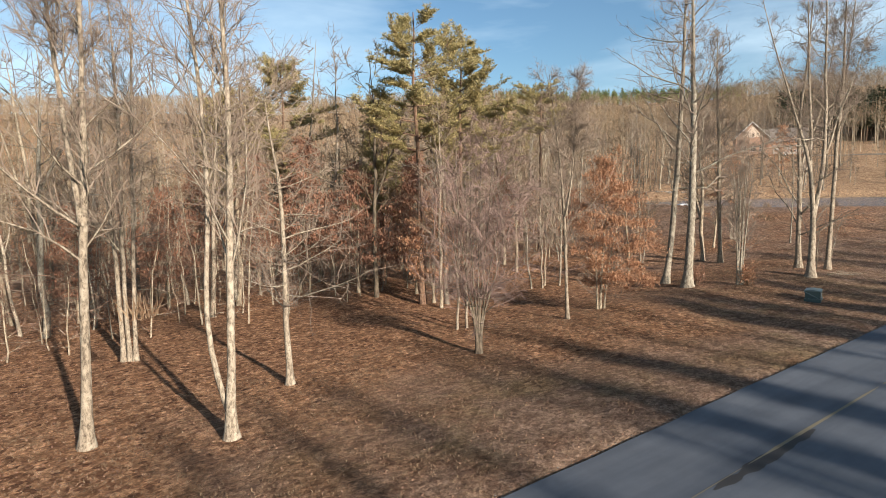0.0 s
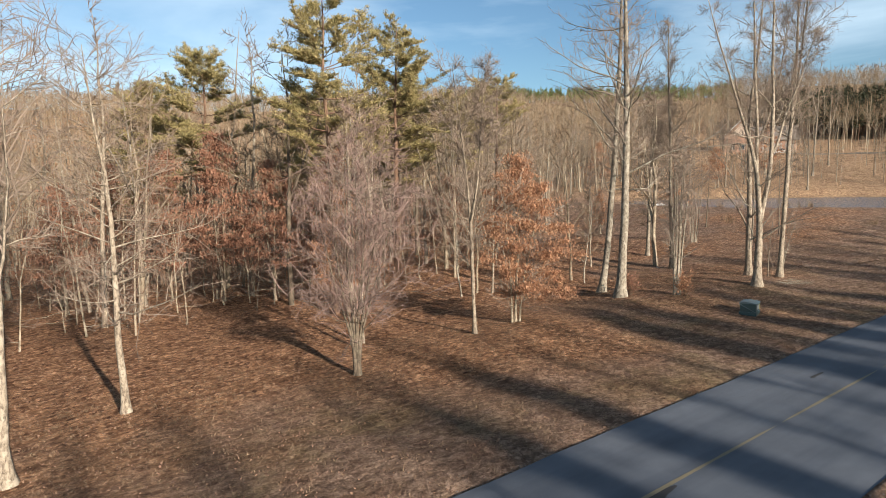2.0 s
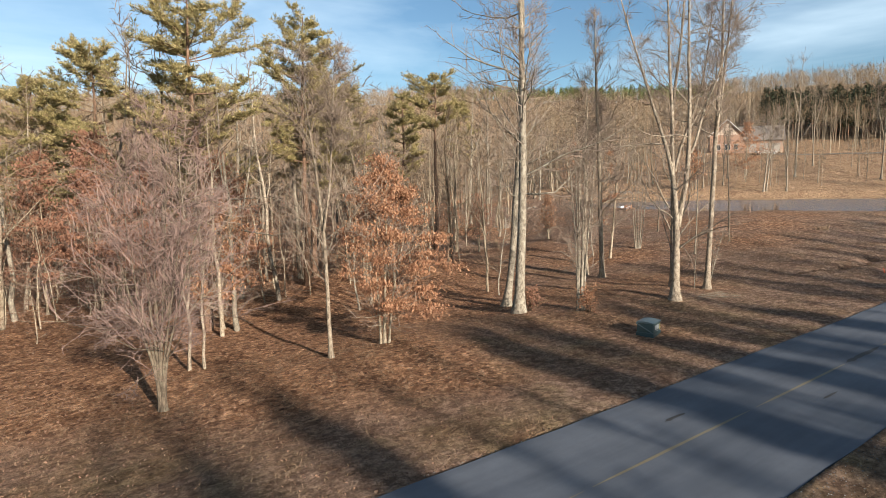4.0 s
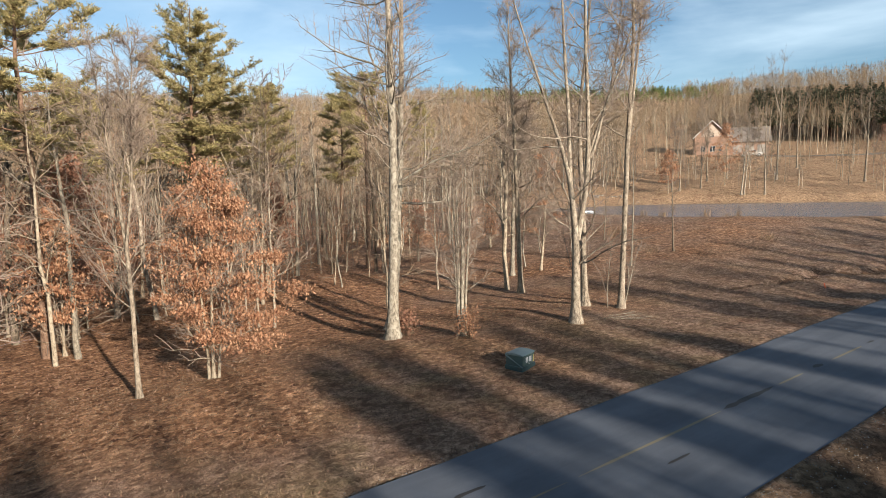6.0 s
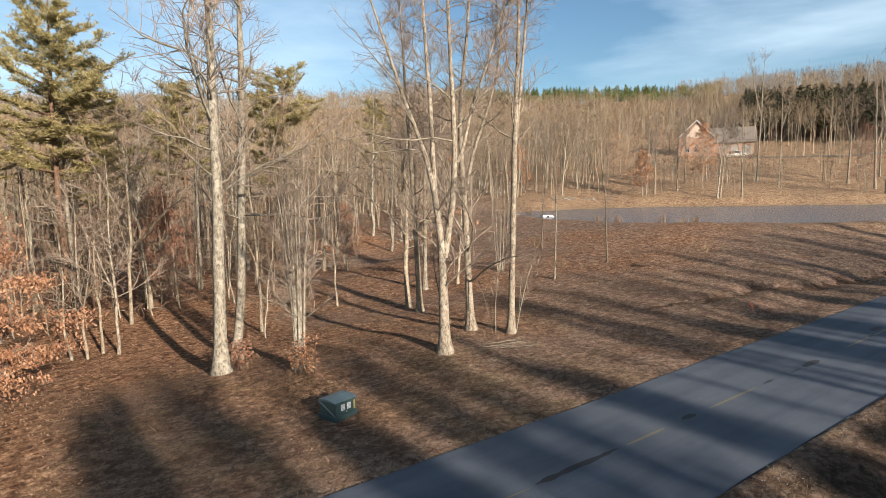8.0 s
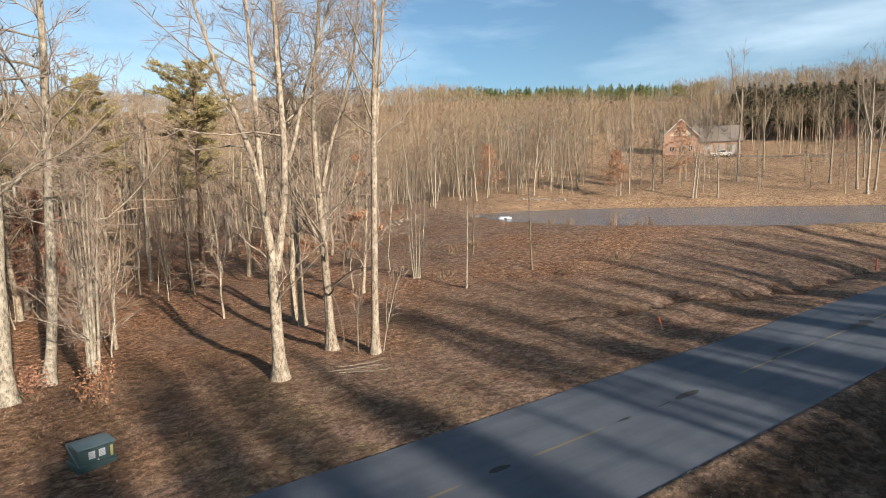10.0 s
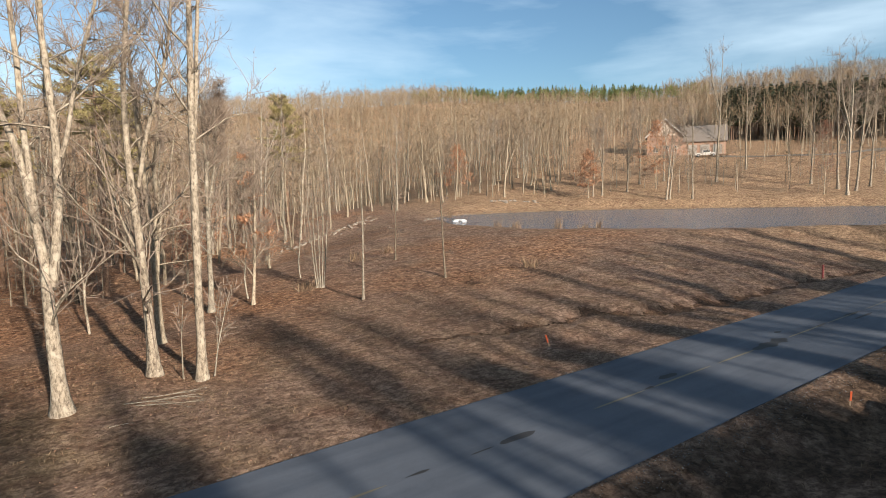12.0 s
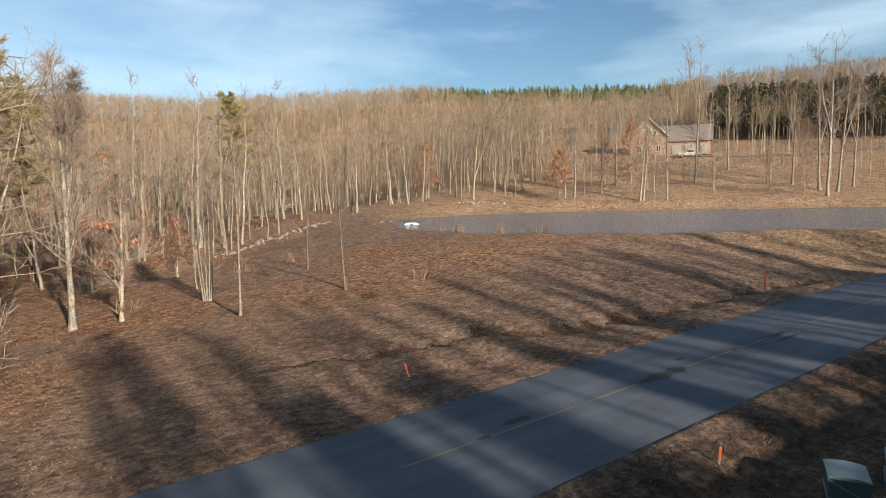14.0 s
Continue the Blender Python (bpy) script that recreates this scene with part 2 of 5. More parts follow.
def land(x, y):
    x, y = np.asarray(x, float), np.asarray(y, float)
    z = road_z(np.clip(x, -80, 82))
    hi = 30 - 4 * ss(72, 100, x)
    side = y - (road_bend(x) - ROAD_Y)
    z = z + (-0.5 + 0.5 * ss(5, 40, x)) * ss(10, 19, y) + 2.4 * ss(44, 80, x) * (0.4 * ss(9, hi, side) + 0.6 * np.clip((side - 9) / (hi - 9), 0, 1))
    z = z - 0.22 * np.exp(-((side - 12.3 - 0.02 * (x - 60)) / 1.6) ** 2) * ss(48, 60, x)
    z = z - 0.22 * np.exp(-((y - ditch_y(x)) / 0.6) ** 2) * ss(54, 60, x) * (1 - ss(86, 92, x))
    z = z - 0.45 * np.exp(-((y - 1.6) / 1.5) ** 2) - 0.2 * (1 - ss(-8, 3, y))
    z = z + (0.8 + 3.8 * ss(24, 48, x)) * (1 - ss(-13, -1, y))
    z = z + (0.3 * np.exp(-((y - 19.5) / 3.2) ** 2) - 0.35 * np.exp(-((y - 30) / 6) ** 2)) * ss(16, 26, x) * (1 - ss(42, 52, x))
    sd, along, across = pond_side(x, y)
    far = ss(-8, 8, across) * ss(-46, -6, along)
    z = z * (1 - far) + far * (4.72 + 0.55 * ss(0, 5, sd) + 0.160 * (1 + 0.10 * ss(30, 190, along)) * np.clip(sd, 0, 290) + 9.0 * ss(150, 290, sd))
    r = np.hypot(x - 30, y)
    z = z + (1 - far) * (50 + 9 * (1 - ss(0.8, 1.35, np.arctan2(y, x - 30)))) * ss(130, 400, r) * ss(20, 120, y)
    # the dam falls away to the creek on its outer side
    creek = np.exp(-(((x - 66) * 0.62 + (y - 56) * -0.78) / 7.0) ** 2) * ss(40, 50, y) * (1 - ss(66, 82, y))
    z = z - 1.3 * creek * (1 - far)
    w = 1 - ss(0, 4, sd)
    z = z * (1 - w) + w * (WATER + 0.10 * sd)
    bumps = 0.05 * np.sin(x * 0.9 + 1.3 * np.sin(y * 0.5)) * np.sin(y * 0.8 + np.sin(x * 0.37)) + 0.03 * np.sin(x * 2.1 + y * 1.3) * np.sin(y * 1.9 - x * 0.7)
    off = np.abs(y - road_bend(x)) - ROAD_HALF
    # the field's rise holds the pond back; it eases down to the road's own level
    z = np.where((x > 60) & (y < 60), np.minimum(z, road_z(np.clip(x, -80, 110)) + 0.05 + 0.42 * np.clip(off, 0, None)), z)
    z = z + bumps * ss(0.2, 2.5, off) - np.where(y < road_bend(x), -0.045, 0.06) * np.exp(-(np.clip(off, 0, None) / 0.35) ** 2)
    return np.where(off < 0.0, road_z(np.clip(x, -80, 110)) - 0.12, z)


def height(x, y):
    return float(land(np.array([x]), np.array([y]))[0])


# ---------------------------------------------------------------- mesh tools
def mesh_of(name, verts, tris, smooth=True):
    verts, tris = np.asarray(verts, np.float32).reshape(-1, 3), np.asarray(tris, np.int32).reshape(-1, 3)
    me = bpy.data.meshes.new(name)
    me.vertices.add(len(verts))
    me.vertices.foreach_set("co", verts.ravel())
    me.loops.add(tris.size)
    me.loops.foreach_set("vertex_index", tris.ravel())
    me.polygons.add(len(tris))
    me.polygons.foreach_set("loop_start", np.arange(0, tris.size, 3, dtype=np.int32))
    me.polygons.foreach_set("use_smooth", np.full(len(tris), smooth))
    me.update(calc_edges=True)
    return me


class Soup:
    """Vertices and triangles that are gathered into one mesh."""

    def __init__(self):
        self.v, self.f, self.n = [], [], 0

    def add(self, v, f):
        self.v.append(np.asarray(v, float))
        self.f.append(np.asarray(f, int) + self.n)
        self.n += len(v)

    def tube(self, pts, rad, sides):
        pts, rad = np.asarray(pts, float), np.asarray(rad, float)
        t = np.gradient(pts, axis=0)
        t /= np.linalg.norm(t, axis=1)[:, None] + 1e-9
        ref = np.array((1.0, 0.0, 0.0)) if abs(t[0, 0]) < 0.8 else np.array((0.0, 1.0, 0.0))
        a = np.cross(t, ref)
        a /= np.linalg.norm(a, axis=1)[:, None] + 1e-9
        b = np.cross(t, a)
        w = np.arange(sides) * 2 * np.pi / sides
        ring = a[:, None] * np.cos(w)[None, :, None] + b[:, None] * np.sin(w)[None, :, None]
        v = (pts[:, None] + ring * rad[:, None, None]).reshape(-1, 3)
        i = np.arange(len(pts) - 1)[:, None] * sides
        k = np.arange(sides)[None]
        k2 = (k + 1) % sides
        p, q, r, s = (i + k).ravel(), (i + k2).ravel(), (i + sides + k2).ravel(), (i + sides + k).ravel()
        self.add(v, np.concatenate([np.stack([p, q, r], 1), np.stack([p, r, s], 1)]))

    def cones(self, p0, p1, r):
        """Thin three-sided twigs, all at once."""
        p0, p1 = np.asarray(p0, float), np.asarray(p1, float)
        if not len(p0):
            return
        d = p1 - p0
        a = np.cross(d, np.array((0.31, 0.52, 0.79)))
        a /= np.linalg.norm(a, axis=1)[:, None] + 1e-9
        b = np.cross(d, a)
        b /= np.linalg.norm(b, axis=1)[:, None] + 1e-9
        r = np.broadcast_to(np.asarray(r, float), (len(p0),))[:, None]
        v = np.stack([p0 + a * r, p0 + (-0.5 * a + 0.87 * b) * r, p0 + (-0.5 * a - 0.87 * b) * r, p1], 1).reshape(-1, 3)
        i = np.arange(len(p0))[:, None] * 4
        f = np.concatenate([i + np.array((0, 1, 3)), i + np.array((1, 2, 3)), i + np.array((2, 0, 3))])
        self.add(v, f)

    def slivers(self, p0, p1, r, rng):
        """The finest twigs, one thin tapered face each."""
        p0, p1 = np.asarray(p0, float), np.asarray(p1, float)
        if not len(p0):
            return
        a = np.cross(p1 - p0, unit(rng, len(p0)))
        a *= np.broadcast_to(np.asarray(r, float), (len(p0),))[:, None] / (np.linalg.norm(a, axis=1)[:, None] + 1e-9)
        v = np.stack([p0 + a, p0 - a, p1], 1).reshape(-1, 3)
        self.add(v, np.arange(len(v)).reshape(-1, 3))

    def blades(self, c, along, side):
        """Small four-cornered leaves: centres, half length and half width vectors; a fold makes them two-sided in the light."""
        c = np.asarray(c, float)
        up = np.cross(along, side)
        up *= (np.linalg.norm(side, axis=1) / (np.linalg.norm(up, axis=1) + 1e-9) * 0.35)[:, None]
        v = np.stack([c - along, c + side + up, c + along, c - side + up], 1).reshape(-1, 3)
        i = np.arange(len(c))[:, None] * 4
        self.add(v, np.concatenate([i + np.array((0, 1, 2)), i + np.array((0, 2, 3))]))

    def arrays(self):
        return np.concatenate(self.v), np.concatenate(self.f)

    def mesh(self, name, smooth=True):
        return mesh_of(name, *self.arrays(), smooth)


def unit(rng, n):
    v = rng.normal(size=(n, 3))
    return v / np.linalg.norm(v, axis=1)[:, None]


def bm_mesh(name, bm):
    me = bpy.data.meshes.new(name)
    bm.to_mesh(me)
    bm.free()
    return me


def part(name, data, mat, parent, label=""):
    """One mesh (or a bmesh) as one object under its thing."""
    if isinstance(data, bmesh.types.BMesh):
        data = bm_mesh(name, data)
    if mat and not data.materials:
        data.materials.append(mat)
    ob = new(name, data)
    ob.parent = parent
    return tagged(ob, label) if label else ob


def thing(name, m, label, category, group="", kind=""):
    ob = new(name)
    ob.empty_display_size = 0.2
    ob.matrix_basis = m
    return tagged(ob, label, category, group, kind)


def box(bm, x0, y0, z0, x1, y1, z1, bevel=0.0):
    made = bmesh.ops.create_cube(bm, size=1.0, matrix=Matrix.Translation(((x0 + x1) / 2, (y0 + y1) / 2, (z0 + z1) / 2)) @ Matrix.Diagonal((x1 - x0, y1 - y0, z1 - z0, 1)))
    if bevel:
        edges = {e for v in made["verts"] for e in v.link_edges}
        bmesh.ops.bevel(bm, geom=list(edges), offset=bevel, segments=2, affect="EDGES", profile=0.6)
    return bm


# ---------------------------------------------------------------- ground, road, water
def grid_mesh(name, xs, ys, heights):
    gx, gy = np.meshgrid(xs, ys)
    v = np.stack([gx, gy, heights(gx, gy)], -1).reshape(-1, 3)
    nx = len(xs)
    i = (np.arange(len(ys) - 1)[:, None] * nx + np.arange(nx - 1)[None]).ravel()
    return mesh_of(name, v, np.concatenate([np.stack([i, i + 1, i + nx + 1], 1), np.stack([i, i + nx + 1, i + nx], 1)]))


def spread(lo, hi, step, far, growth=1.25):
    mid = list(np.arange(lo, hi, step))
    up, s = [hi], step
    while up[-1] < far:
        s *= growth
        up.append(up[-1] + s)
    down, s = [], step
    while (down[-1] if down else lo) > -far:
        s *= growth
        down.append((down[-1] if down else lo) - s)
    return np.array(down[::-1] + mid + up)


edge_lo, edge_hi = ROAD_Y - ROAD_HALF, ROAD_Y + ROAD_HALF
gys = spread(-14.0, 72.0, 0.6, 2500.0)
gys = np.concatenate([gys[(gys < 10.9) | (gys > 17.3)], np.arange(11.0, 17.3, 0.2)])
gxs = spread(-30.0, 172.0, 0.85, 2500.0)
gxs = np.sort(np.concatenate([gxs[(gxs < 54) | (gxs > 90)], np.arange(54.2, 90, 0.32)]))
gys = np.unique(np.concatenate([gys[(np.abs(gys - edge_lo) > 0.45) & (np.abs(gys - edge_hi) > 0.45)], [edge_lo - 0.4, edge_lo - 0.2, edge_lo - 0.02, edge_lo + 0.06, edge_hi - 0.06, edge_hi + 0.02, edge_hi + 0.2, edge_hi + 0.4]]))
ground = new("ground", grid_mesh("ground", gxs, gys, land))
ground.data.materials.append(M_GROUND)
tagged(ground, "brown leaf litter and dormant tan grass on rolling ground", "ground", kind="structure")

rng = np.random.default_rng(5)
rxs = np.arange(-120.0, 190.0, 0.5)
rys = np.concatenate([[-ROAD_HALF - 0.03], np.linspace(-ROAD_HALF, ROAD_HALF, 13), [ROAD_HALF + 0.03]])


def road_surface(gx, gy):
    crown = 0.02 * (1 - (gy / ROAD_HALF) ** 2)
    return road_z(np.clip(gx, -80, 110)) + crown - 0.3 * (np.abs(gy) > ROAD_HALF + 0.01)


road_me = grid_mesh("road", rxs, rys, road_surface)
co = np.zeros(len(road_me.vertices) * 3, np.float32)
road_me.vertices.foreach_get("co", co)
co = co.reshape(-1, 3)
rim = np.abs(co[:, 1]) > ROAD_HALF - 0.01
co[rim, 1] += (0.03 * np.sin(co[rim, 0] * 0.4) + 0.015 * np.sin(co[rim, 0] * 1.9 + 1)) * np.sign(co[rim, 1])
co[:, 1] += road_bend(co[:, 0])
road_me.vertices.foreach_set("co", co.ravel())
road_me.polygons.foreach_set("use_smooth", np.zeros(len(road_me.polygons), bool))      # crisp edges
road = new("road", road_me)
road.data.materials.append(M_ASPHALT)
tagged(road, "narrow worn grey asphalt road with a faded yellow centre line", "road", kind="structure")


def ditch_bed():
    """Dark wet soil in the bottom of the ditch, broken where grass leans over it."""
    m, tree, shader = material("wet_dark_soil")
    n = noised(tree, world_place(tree), 7.0, 5.0, 0.7)
    put(tree, shader, ramp(tree, n, [(0.36, (0.024, 0.015, 0.010)), (0.62, (0.150, 0.090, 0.058))]), 1.0, n, 1.0, 0.12, 0.05)
    skin = BVHTree.FromPolygons([v.co for v in ground.data.vertices], [p.vertices for p in ground.data.polygons])
    rng = np.random.default_rng(31)
    vs, fs, rows = [], [], 6
    for x0, x1, half in ((54.5, 58.2, .10), (58.4, 61.2, .15), (61.3, 63.2, .13), (63.4, 66.2, .24), (66.3, 69.6, .28), (69.8, 72.6, .24), (72.8, 75.2, .16), (75.5, 79.0, .15), (79.4, 82.5, .12), (83.2, 88.5, .12)):
        n = int((x1 - x0) / .12)
        x = np.linspace(x0, x1, n + 1)
        rough = np.convolve(rng.normal(size=n + 9), np.ones(5) / 5, "same")[4:n + 5]
        w = 2.1 * half * np.clip(np.minimum(np.arange(n + 1), n - np.arange(n + 1)) / 8 + .05, 0, 1) * np.clip(1 + 1.1 * rough, .25, 2)
        y = ditch_y(x) + np.convolve(rng.normal(size=n + 9), np.ones(5) / 5, "same")[4:n + 5] * .12
        base = len(vs)
        for a, b, c in zip(x, y, w):
            for j in range(rows + 1):
                o = b + c * (2 * j / rows - 1) + (.02 if 0 < j < rows else .07) * rng.normal()
                hit = skin.ray_cast((a, o, 20), (0, 0, -1))[0]
                vs.append((a, o, hit.z + (.014 if 0 < j < rows else .003)))
        for k in range(n):
            for j in range(rows):
                i = base + (rows + 1) * k + j
                fs += [(i, i + rows + 1, i + rows + 2), (i, i + rows + 2, i + 1)]
    ob = new("ditch", mesh_of("ditch", vs, fs))
    ob.data.materials.append(m)
    tagged(ob, "dark wet soil in a narrow winding ditch", "ditch", kind="structure")


ditch_bed()


def water_material():
    m, tree, shader = material("still_pond_water")
    co = world_place(tree)
    put(tree, shader, (0.082, 0.100, 0.128), 0.15, noised(tree, nd(tree, "ShaderNodeMapping", {"Vector": co, "Scale": (1.0, 2.2, 1.0)}).outputs[0], 2.6, 3.0, 0.6), 0.42, 0.12)
    shader.inputs["IOR"].default_value = 1.33
    return m


def pond_sheet():
    """The water's surface, cut off just under the banks."""
    xs, ys = np.arange(70.0, 172.0, 1.0), np.arange(-22.0, 74.0, 1.0)
    gx, gy = np.meshgrid(xs, ys)
    inside = pond_side(gx, gy)[0] < 0.9
    i = (np.arange(len(ys) - 1)[:, None] * len(xs) + np.arange(len(xs) - 1)[None])
    i = i[(inside[:-1, :-1] & inside[1:, 1:] & inside[1:, :-1] & inside[:-1, 1:])]
    n = len(xs)
    v = np.stack([gx, gy, np.full_like(gx, WATER)], -1).reshape(-1, 3)
    used = np.unique(np.concatenate([i, i + 1, i + n, i + n + 1]))
    new_of = np.zeros(len(v), int)
    new_of[used] = np.arange(len(used))
    return mesh_of("water", v[used], new_of[np.concatenate([np.stack([i, i + 1, i + n + 1], 1), np.stack([i, i + n + 1, i + n], 1)])])


water = new("water", pond_sheet())
water.data.materials.append(water_material())
tagged(water, "still grey-blue pond water with faint reflections", "pond", kind="structure")


# ---------------------------------------------------------------- trees
def path_of(rng, p, d, length, n, up, wob):
    """A limb's line: it starts at p in direction d, bends up and wanders."""
    pts, d = [np.array(p, float)], np.array(d, float)
    for _ in range(n):
        d = d + np.array((0, 0, up)) + rng.normal(size=3) * wob
        d /= np.linalg.norm(d)
        pts.append(pts[-1] + d * length / n)
    return np.array(pts)


def at(pts, f):
    k = f * (len(pts) - 1)
    i = min(int(k), len(pts) - 2)
    return pts[i] + (pts[i + 1] - pts[i]) * (k - i), pts[i + 1] - pts[i]


def crown_on(rng, wood, twigs, stem, rad, limbs, first, reach, rise, subs, twig_n, twig_len, twig_r, up=0.03, tips=None, sub_sides=3, seg=5):
    """Spreading limbs along one stem go into wood; their side branches and twigs into twigs."""
    total = np.linalg.norm(stem[-1] - stem[0])
    turn = rng.uniform(0, 6.28)
    t0, t1, tr = [], [], []

    def sprout(line, n, scale):
        i = rng.uniform(0.12, 1.0, n) * (len(line) - 1)
        k = np.minimum(i.astype(int), len(line) - 2)
        d = line[k + 1] - line[k]
        p = line[k] + d * (i - k)[:, None]
        d = d / np.linalg.norm(d, axis=1)[:, None] * 0.75 + unit(rng, n) * 0.85 + np.array((0, 0, 0.12))
        d /= np.linalg.norm(d, axis=1)[:, None]
        q = p + d * (twig_len * scale * rng.uniform(0.25, 1.0, (n, 1)))
        t0.append(p), t1.append(q), tr.append(twig_r * rng.uniform(0.6, 1.0, n))
        b = p + (q - p) * rng.uniform(0.2, 0.7, (n, 1))
        e = d + unit(rng, n) * 0.8
        e /= np.linalg.norm(e, axis=1)[:, None]
        t0.append(b), t1.append(b + e * (twig_len * scale * rng.uniform(0.2, 0.6, (n, 1)))), tr.append(np.full(n, twig_r * 0.6))

    for k in range(limbs):
        f = first + (0.985 - first) * (k + rng.uniform(0.1, 0.9)) / limbs
        p, d = at(stem, f)
        d = d / np.linalg.norm(d)
        turn += 2.4 + rng.normal() * 0.6
        out = np.array((math.cos(turn), math.sin(turn), 0))
        tilt = rise - 0.1 + rng.normal() * 0.3
        aim = out * math.cos(tilt) + d * math.sin(tilt)
        length = total * reach * (0.35 + 0.65 * (1 - f) / (1 - first + 1e-6)) * (0.35 + 1.1 * rng.random() ** 1.5)
        r = min(np.interp(f, np.linspace(0, 1, len(rad)), rad) * rng.uniform(0.3, 0.5), 0.010 + length * 0.0105)
        line = path_of(rng, p, aim, length, seg, up, 0.17)
        wood.tube(line, np.linspace(r, max(0.008, r * 0.3), seg + 1), 4)
        if tips is not None:
            tips.append(line[-1])
        sprout(line, max(2, twig_n), 0.9)
        for j in range(subs):
            g = 0.15 + 0.85 * (j + rng.random()) / subs
            q, e = at(line, g)
            e = e / np.linalg.norm(e)
            away = np.cross(e, unit(rng, 1)[0])
            aim2 = e * 0.7 + away / (np.linalg.norm(away) + 1e-9) * rng.uniform(0.4, 1.0) + np.array((0, 0, 0.12))
            l2 = (0.3 + length * rng.uniform(0.22, 0.6)) * (1.25 - 0.55 * g)
            line2 = path_of(rng, q, aim2, l2, 3, up, 0.2)
            r2 = max(twig_r * 1.6, r * 0.45 * (1 - 0.4 * g))
            twigs.tube(line2, np.linspace(r2, twig_r * 0.9, 4), sub_sides)
            if tips is not None:
                tips.append(line2[-1])
                tips.append(line2[2])
            sprout(line2, twig_n, 0.75)
    twigs.slivers(np.concatenate(t0), np.concatenate(t1), np.concatenate(tr), rng)


def stem_line(rng, keys, n=14, wob=0.035):
    """keys: (side, height, radius); side runs across the view of the road, depth wanders by chance."""
    keys = np.array(keys, float)
    h = np.linspace(keys[0, 1], keys[-1, 1], n)
    side = np.interp(h, keys[:, 1], keys[:, 0])
    # round the corners of the polyline
    for _ in range(2):
        side[1:-1] = 0.25 * side[:-2] + 0.5 * side[1:-1] + 0.25 * side[2:]
    r = np.interp(h, keys[:, 1], keys[:, 2])
    deep = np.cumsum(rng.normal(size=n)) * wob * (keys[-1, 1] - keys[0, 1]) / n
    side = side + np.cumsum(rng.normal(size=n)) * wob * 0.35 * (keys[-1, 1] - keys[0, 1]) / n
    deep -= deep[0]
    pts = np.stack([0.809 * side + 0.588 * deep, -0.588 * side + 0.809 * deep, h], 1)
    return pts, r


def near_tree(name, x, y, stems, label, category="tree", seed=1, limbs=16, first=0.35, reach=0.26, rise=0.9, subs=11, twig_n=10,
              twig_len=0.80, twig_r=0.0075, bark=None, group="", extra=None, twigs_mat=None, up=0.055, sides=9):
    """A tree of its own: one mesh for its stems, one for its branches and twigs. Its roots go a little into the ground."""
    rng = np.random.default_rng(seed)
    z = height(x, y)
    tree = thing(name, Matrix.Translation((x, y, z)), label, category, group)
    trunk, twigs, tips = Soup(), Soup(), []
    for keys in stems:
        pts, r = stem_line(rng, keys, n=16)
        r = r * 0.8
        if keys[0][1] <= 0.01:
            r = r * (1 + 0.65 * np.exp(-np.maximum(0, pts[:, 2]) / 0.3))
            pts = np.concatenate([pts[:1] - np.array((0, 0, 0.25)), pts])
            r = np.concatenate([[r[0] * 1.15], r])
            low = np.array([pts[1] + (pts[2] - pts[1]) * f for f in (0.3, 0.65)])
            rl = np.array([r[1] + (r[2] - r[1]) * f for f in (0.55, 0.85)])
            pts, r = np.concatenate([pts[:2], low, pts[2:]]), np.concatenate([r[:2], rl, r[2:]])
        trunk.tube(pts, r, sides)
        crown_on(rng, trunk, twigs, pts, r, int(limbs * 2.0), first, reach, rise, subs, twig_n, twig_len, twig_r, up, tips)
    part("trunk", trunk.mesh("trunk"), bark or M_BARK, tree)
    tagged(part("crown", twigs.mesh("crown", False), twigs_mat or M_TWIG_PALE, tree, "fine bare twigs"), kind="stuff")
    if extra:
        extra(rng, tree, tips, trunk)
    return tree


def oak_leaves(count, size, mat, low, top, wide, label="dry russet leaves", clumps=150, shift=0.0):
    """Flat sprays of leaves on level boughs, in an uneven cone from low to top, wide across its lower half, with gaps between them."""
    def put_leaves(rng, tree, tips, trunk):
        boughs = max(8, clumps // 6)
        fb = (np.arange(boughs) + rng.random(boughs)) / boughs
        wb = np.cumsum(2.4 + rng.normal(size=boughs) * .5)
        limit = wide * np.clip(np.minimum((fb + .28) * 2.4, (1.04 - fb) * 1.35), .12, 1) ** .85 * rng.uniform(.42, 1.3, boughs)
        b = rng.integers(0, boughs, clumps)
        f, w = fb[b], wb[b] + rng.normal(size=clumps) * .33
        r = limit[b] * np.sqrt(rng.uniform(.04, 1, clumps))
        z = low + (top - low) * f + .10 * r + rng.normal(size=clumps) * .1
        heart = np.stack([np.cos(w) * r + 0.809 * shift * (1 - f), np.sin(w) * r - 0.588 * shift * (1 - f), z], 1)
        which = rng.integers(0, clumps, count)
        big = rng.uniform(0.5, 1.3, clumps)[which][:, None]
        c = heart[which] + rng.normal(size=(count, 3)) * np.array((0.23, 0.23, 0.12)) * big * (0.5 + 0.22 * wide)
        a = unit(rng, count) * size * rng.uniform(0.55, 1.2, (count, 1))
        a[:, 2] -= size * 0.5
        s = np.cross(a, unit(rng, count))
        s *= (0.5 * np.linalg.norm(a, axis=1) / (np.linalg.norm(s, axis=1) + 1e-9))[:, None]
        leaves = Soup()
        leaves.blades(c, a, s)
        part("leaves", leaves.mesh("leaves", False), mat, tree, label)
    return put_leaves


